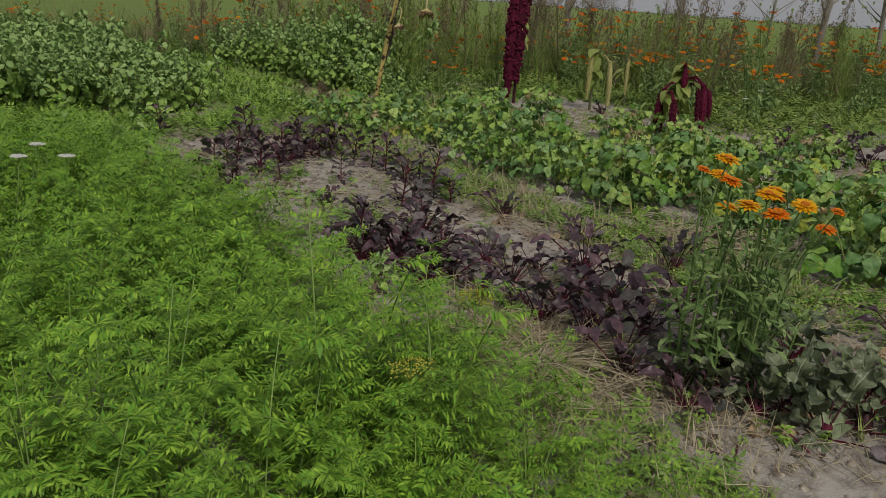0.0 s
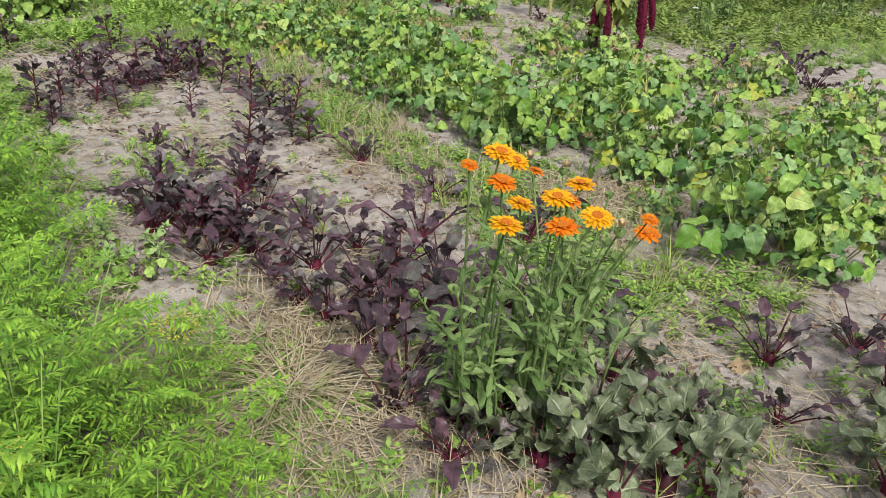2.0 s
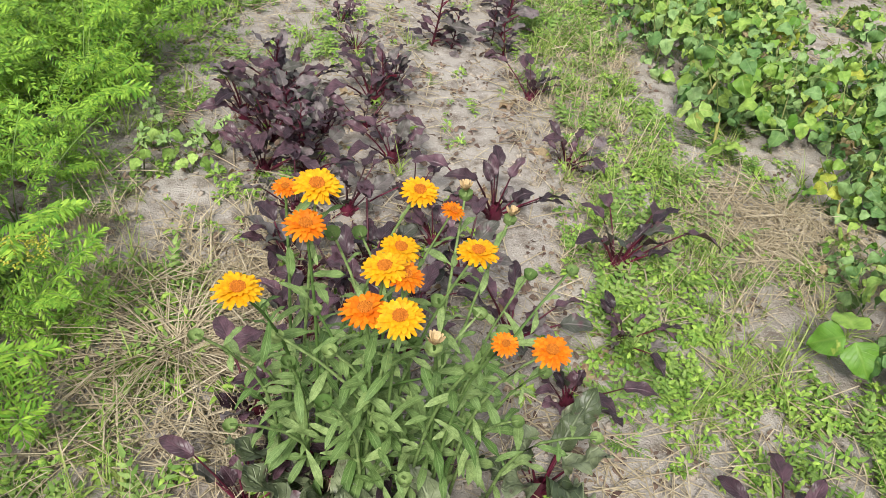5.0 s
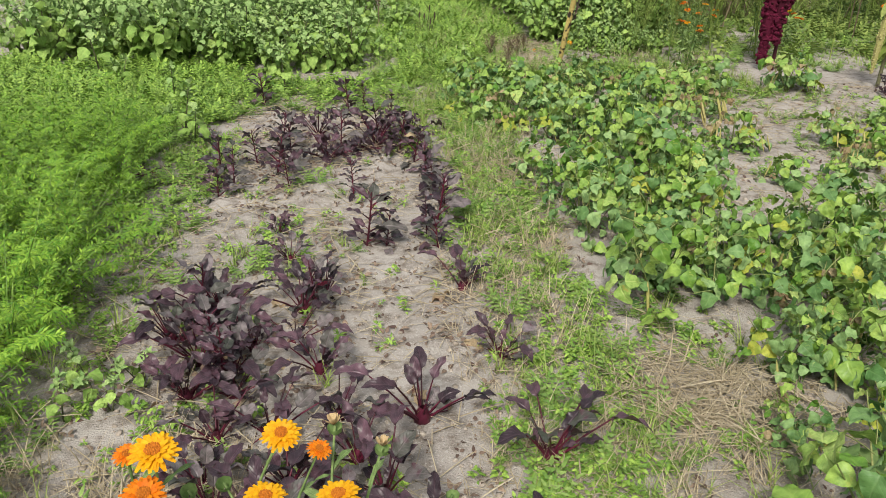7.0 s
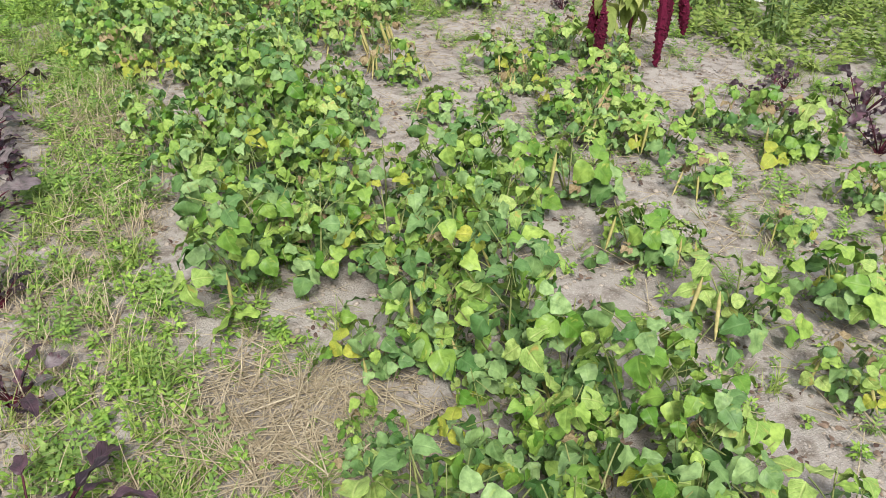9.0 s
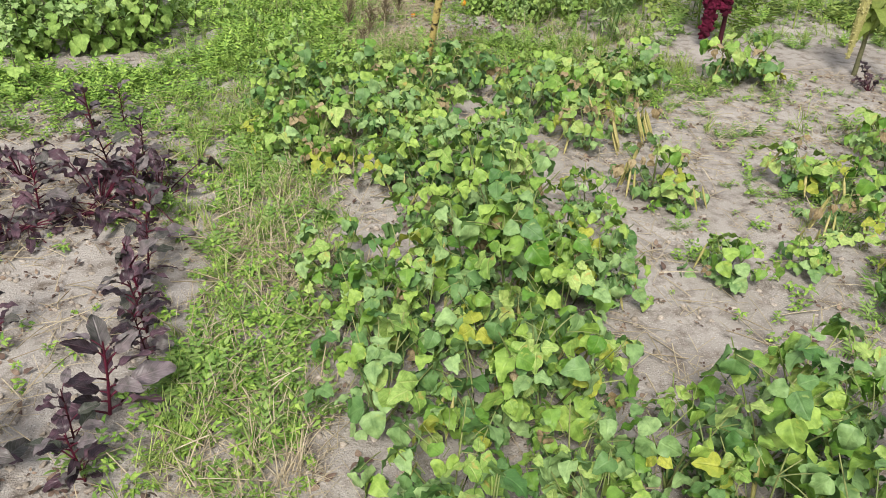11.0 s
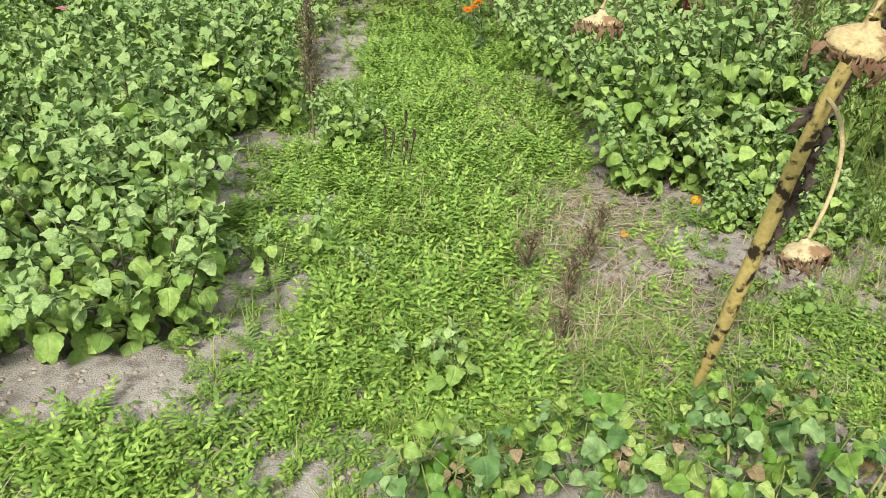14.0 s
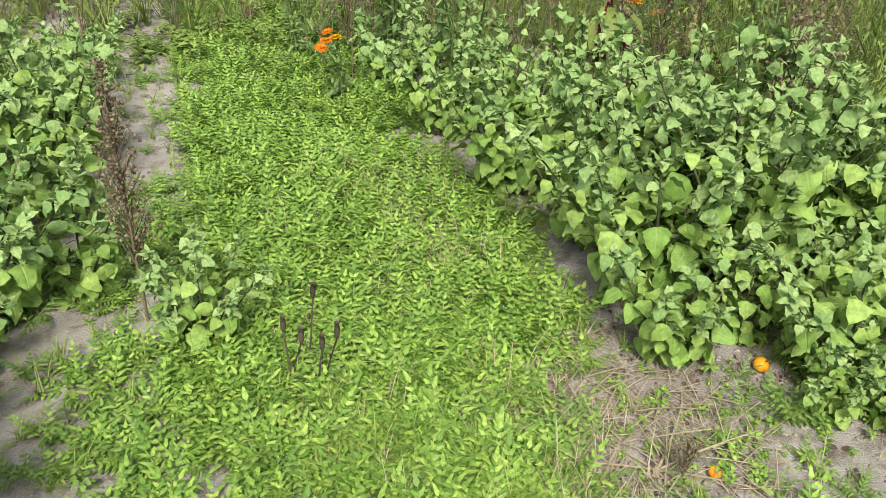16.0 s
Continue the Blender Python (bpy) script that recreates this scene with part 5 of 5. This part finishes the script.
def lobed(n, ln):
    b = Bag()
    for i in range(n):
        a, up = i * 137.5 + rng.uniform(-30, 30), rng.uniform(5, 55)
        r = turn(0, 0, a) @ turn(up, 0, 0)
        b.add(blade(ln, 0.005, needle, 2, 0, 0.5, cols=2), 0, r)
        for j in range(1, 5):
            for s in (-1, 1):
                b.add(blade(ln * 0.40 * (1.2 - j / 6), 0.0070, ovate, 4, 0.15, 0.7, 0.0, 0.3, cols=2), 0, r @ turn(0, 0, s * 48), r @ np.array([0, ln * j / 5, -ln * 0.05 * j * j / 16]))
        b.add(blade(ln * 0.34, 0.0085, ovate, 4, 0.15, 0.7, 0.0, 0.3, cols=2), 0, r, r @ np.array([0, ln * 0.95, -ln * 0.08]))
    return b.arrays()


def tuft(n, ln, wd, open_):
    b = Bag()
    for i in range(n):
        b.add(blade(ln * rng.uniform(0.5, 1.1), wd, needle, 4, 0.3, rng.uniform(0.3, 1.3), cols=2), 0, turn(0, 0, rng.uniform(0, 360)) @ turn(rng.uniform(90 - open_, 88), 0, 0), (rng.normal(0, 0.008), rng.normal(0, 0.008), 0))
    return b.arrays()


def sticks(n, ln, spread):
    b = Bag()
    for i in range(n):
        q = arc((0, 0, rng.uniform(0.003, 0.022)), (math.cos(i), math.sin(i), rng.uniform(-0.02, 0.25)), ln * rng.uniform(0.4, 1.1), -0.15, 3)
        b.add(tube(q + np.array([rng.normal(0, spread), rng.normal(0, spread), 0]), rng.uniform(0.0009, 0.0018), 3), 0)
    return b.arrays()


round_weeds = [rosette(13, 0.032, 0.012, ovate, 0.05, 0, 0.15) for _ in range(3)] + [rosette(14, 0.026, 0.014, ovate, 0.04, 0, 0.2) for _ in range(2)]
lobed_weeds = [lobed(7, 0.075) for _ in range(3)] + [lobed(6, 0.06)]
PATHS = [(1.2, 2.3, 6.9, 8.2, 0.5), (0.78, 1.18, 1.6, 3.2, 1.8), (0.5, 1.7, 0.6, 1.7, 0.3), (0.42, 0.85, 4.6, 6.0, 0.6), (1.2, 2.7, 6.3, 7.0, 2.2), (0.72, 1.08, 3.2, 5.9, 2.0), (-1.2, -0.42, 2.2, 4.9, 1.3), (-1.0, -0.1, 0.7, 1.9, 1.4), (1.0, 1.5, 1.5, 2.3, 1.2), (1.3, 1.6, 2.6, 3.2, 1.1), (0.4, 0.75, 2.9, 4.4, 0.06),
         (-0.25, 0.1, 3.2, 3.7, 0.5), (-0.45, 0.4, 2.4, 4.6, 0.12), (-0.5, 0.5, 1.0, 2.4, 0.2), (-2.8, -0.6, 0.8, 4.8, 0.12), (0.15, 1.0, 5.4, 6.6, 1.4), (0.85, 1.5, 6.2, 7.0, 0.9), (-1.4, 0.2, 5.4, 6.2, 1.0), (2.3, 4.6, 1.4, 6.4, 0.22), (2.3, 3.0, 5.9, 6.7, 1.0)]
LUSH = [(0.0, 0.45, 7.0, 9.2, 0.9), (0.42, 1.18, 6.3, 8.0, 3.0), (0.35, 1.45, 8.0, 9.2, 3.0), (0.25, 1.35, 9.2, 13.0, 2.2), (-2.8, -0.6, 5.2, 6.6, 1.5), (-0.6, 0.25, 5.75, 6.2, 1.5), (-2.6, -0.9, 4.6, 6.0, 1.6)]
ROUGH = [(1.2, 2.3, 6.9, 8.3, 0.15), (2.3, 5.0, 7.0, 11.0, 1.2), (4.6, 9.0, 4.0, 11.0, 1.0), (-3.0, 0.5, 6.6, 11.5, 0.8), (-5, -2.8, 2, 11, 0.8)]
BACK = [(4.6, 12.5, 4.6, 13.0, 2.2), (1.6, 5.0, 8.5, 14.0, 2.0), (-3.0, 2.0, 11.0, 14.5, 1.6)]
GRASSY = [(5.6, 12.5, 6.9, 13.0, 2.0), (1.6, 5.0, 9.3, 14.0, 2.0), (-3.0, 2.0, 11.5, 14.5, 1.6)]
scatter("low_weeds", "low green weeds with small oval leaves", "weeds", round_weeds, [WEED], sample(12500, PATHS), (0.35, 0.95))
scatter("path_weeds", "dense bright green leafy weeds on the path", "weeds", lobed_weeds, [WEED], sample(7600, LUSH, 2.0, 0.45), (0.5, 1.7))
scatter("path_herbs", "mixed low herbs and clover on the path", "weeds", round_weeds[3:] + lobed_weeds, [WEED_DULL], sample(1300, LUSH, 15.0, 0.3), (0.5, 1.3))
scatter("dull_weeds", "patchy dull green weeds with divided leaves", "weeds", lobed_weeds, [WEED_DULL], sample(6000, PATHS + ROUGH, 5.0), (0.6, 1.4))
scatter("rough_weeds", "rough green weeds between the flower beds", "weeds", lobed_weeds + round_weeds, [OLIVE], sample(5200, BACK + [(2.6, 5.0, 7.4, 11.0, 1.2)], 7.0, 0.6), (1.0, 3.0))
scatter("bed_edge_weeds", "small green weeds between the bushy plants", "weeds", lobed_weeds + round_weeds, [WEED], sample(3200, ROUGH + [(-3.0, 3.0, -2.0, 0.5, 0.5)], 17.0, 0.3), (0.5, 1.5))
scatter("tall_meadow_grass", "tall rank grass and drying stems behind the beds", "grass", [tuft(22, 0.66, 0.008, 30) for _ in range(4)], [OLIVE], sample(1500, GRASSY, 11.0, 0.4), (0.4, 1.2))
scatter("dry_meadow_grass", "tall bleached grass stems behind the beds", "dry grass", [tuft(14, 0.75, 0.005, 25) for _ in range(4)], [DRYWEED], sample(1500, GRASSY, 12.0, 0.4), (0.5, 1.3))
scatter("grass_tufts", "short tufts of green and drying grass", "grass", [tuft(12, 0.10, 0.0035, 60) for _ in range(4)], [GRASS], sample(11000, [(-3.0, 3.0, -2.0, 0.5, 0.8), (2.5, 3.1, 5.9, 6.7, 3.0), (0.42, 0.9, 4.6, 6.0, 2.0)] + PATHS + LUSH[1:2] + ROUGH, 8.0, 0.2), (0.6, 1.5))
scatter("dry_grass", "dry straw-coloured grass blades", "dry grass", [tuft(9, 0.11, 0.0028, 75) for _ in range(4)], [STRAW],
        sample(3000, [(0.5, 1.5, 6.6, 9.4, 0.5), (0.72, 1.15, 2.0, 6.0, 1.0), (1.15, 1.7, 2.0, 2.6, 0.7), (-0.6, 0.1, 1.0, 2.2, 1.2), (1.1, 1.5, 6.6, 7.6, 0.9), (0.9, 1.4, 8.5, 9.5, 0.8), (2.0, 3.0, 6.6, 7.4, 0.5), (1.2, 2.2, 6.4, 7.1, 0.5)], 3.0), (0.6, 1.5))
scatter("straw_litter", "pale straw and broken stalks lying on the soil", "straw", [sticks(5, 0.13, 0.03) for _ in range(5)], [STRAW],
        sample(4200, [(-0.6, 1.2, 0.8, 6.0, 0.5), (0.5, 1.7, 0.6, 1.7, 1.0), (1.2, 1.7, 2.2, 2.6, 4.0), (1.3, 1.6, 2.1, 2.7, 3.0), (-0.45, 0.15, 1.35, 2.0, 6.0), (1.1, 4.5, 1.5, 6.5, 0.35), (1.1, 1.7, 6.6, 7.9, 3.0), (0.8, 1.1, 4.2, 4.7, 2.0)], 4.0), (0.5, 1.3), 6)
scatter("dead_leaf_litter", "shrivelled dark fallen leaves on the soil", "fallen leaves", [rosette(3, 0.055, 0.022, ovate, 0.012) for _ in range(4)], [DEADLEAF],
        sample(5000, [(-0.75, 0.9, 1.0, 5.8, 1.8), (0.4, 1.7, 0.6, 1.6, 1.4), (1.1, 4.6, 1.6, 6.5, 0.6), (1.2, 2.4, 6.7, 8.2, 2.2)], 6.0), (0.18, 0.8), 25)
scatter("soil_crumbs", "crumbs and clods of sandy soil", "soil crumbs", [Bag().add(lump(0.010, 0.6, 0.35, k)).arrays() for k in range(6)], [CLOD],
        sample(14000, [(-0.8, 4.6, 0.8, 6.5, 1.0), (-0.6, 0.4, 6.2, 7.2, 1.0), (1.1, 2.6, 6.8, 8.2, 1.2)], 1.0, 0.5), (0.25, 1.3), 30)

scatter("leafy_weeds", "lush lobed green weeds beside the bare soil", "weeds", lobed_weeds + round_weeds[3:], [WEED], sample(120, [(2.1, 2.8, 7.3, 8.2, 1.0), (2.3, 2.9, 7.9, 8.4, 0.8)], 13.0, 0.3), (0.8, 1.6))
uprooted = thing("uprooted_weed", "dry uprooted weed with bare branching stalks on the soil", "dead weed")
for i in range(9):
    a = i * 0.7 + rng.uniform(-0.2, 0.2)
    q = arc((0, 0, 0.015), (math.cos(a), math.sin(a), rng.uniform(0.05, 0.25)), rng.uniform(0.14, 0.34), -0.25, 6, rng.uniform(-0.4, 0.4))
    q[:, 2] = np.maximum(q[:, 2], 0.008)
    twig = Bag().add(tube(q, np.linspace(0.004, 0.0015, 7), 5))
    for j in (2, 3, 4, 5):
        twig.add(tube(arc(q[j], (math.cos(a + 0.7 * (-1) ** j), math.sin(a + 0.7 * (-1) ** j), 0.12), 0.08, -0.2, 3), [0.002, 0.0015, 0.001, 0.0008], 4))
    part("stalk", twig.mesh("uprooted_stalk", [STRAW]), uprooted)
uprooted.matrix_basis = spot(1.41, 7.5, 0, lean=0)
copy_thing(uprooted, spot(1.25, 7.75, 130, 0.8, lean=0))
tussock = thing("straw_tussock", "dead pale grass tussock lying flat on the soil", "dry grass")
tus = Bag()
for i in range(190):
    a = rng.uniform(0, 6.28)
    q = arc((rng.normal(0, 0.02), rng.normal(0, 0.02), 0.02), (math.cos(a), math.sin(a), rng.uniform(0.05, 0.7)), rng.uniform(0.12, 0.34), -0.8, 5)
    q[:, 2] = np.maximum(q[:, 2], 0.006)
    tus.add(tube(q, np.linspace(0.0018, 0.0007, 6), 3))
part("straw_tuft", tus.mesh("tussock_blades", [STRAW]), tussock)
tussock.matrix_basis = spot(-0.18, 1.67, 0, lean=0)

# ---- far off: saplings, a post, the hedge beyond the meadow ----
def sapling(base, tall, r, label, leafy):
    ob = thing("sapling", label, "tree", "saplings at the garden's edge")
    p = arc((0, 0, 0), (rng.uniform(-0.08, 0.08), rng.uniform(-0.05, 0.05), 1), tall, 0, 9)
    part("trunk", Bag().add(tube(p, np.linspace(r, r * 0.35, 10), 9)).mesh("trunk", [BARK]), ob)
    limbs, crown = Bag(), Bag()
    for i in range(16):
        f = rng.uniform(0.3, 1)
        a = rng.uniform(0, 6.28)
        q = arc(p[0] + (p[-1] - p[0]) * f, (math.cos(a), math.sin(a), 0.7), rng.uniform(0.5, 1.3), 0.2, 5)
        limbs.add(tube(q, np.linspace(r * 0.3, r * 0.08, 6), 5))
        for j in range(leafy):
            crown.add(blade(0.09, 0.05, ovate, 3, 0.2, 0.6, cols=3), 0, turn(rng.uniform(-80, 30), 0, rng.uniform(0, 360)), q[rng.integers(1, 6)] + rng.normal(0, 0.1, 3))
    part("limbs", limbs.mesh("limbs", [BARK]), ob)
    part("crown", crown.mesh("crown", [OLIVE]), ob, label="sparse green leaves")
    ob.matrix_basis = Matrix.Translation((base[0], base[1], -0.03))


sapling((12.0, 9.6), 3.4, 0.075, "slim grey-barked sapling with sparse leaves", 10)
sapling((15.0, 10.2), 3.2, 0.06, "slim grey-barked sapling with sparse leaves", 14)
sapling((9.6, 13.8), 3.0, 0.09, "grey-barked young tree at the garden edge", 10)
sapling((13.4, 11.8), 3.0, 0.04, "thin bare sapling at the garden edge", 4)

hedge = Bag()
lv = blade(0.8, 0.5, ovate, 3, 0.2, 0.6, cols=3)
for i in range(5200):
    d = rng.uniform(-420, 420)
    side = np.array([375.0, 460.0]) * (0.95 + 0.04 * rng.uniform()) + np.array([0.77, -0.64]) * d
    h = 2.0 + 2.2 * noise.noise(Vector((d * 0.03, 0, 0))) + 1.0 * noise.noise(Vector((d * 0.2, 1, 0)))
    hedge.add(lv, 0, turn(rng.uniform(-90, 90), 0, rng.uniform(0, 360)), (side[0], side[1], rng.uniform(-0.5, max(0.5, h))), 1.3)
tagged(new("far_hedge", hedge.mesh("far_hedge", [HEDGE])), "dark hedgerow of shrubs beyond the meadow", "hedge", kind="stuff")
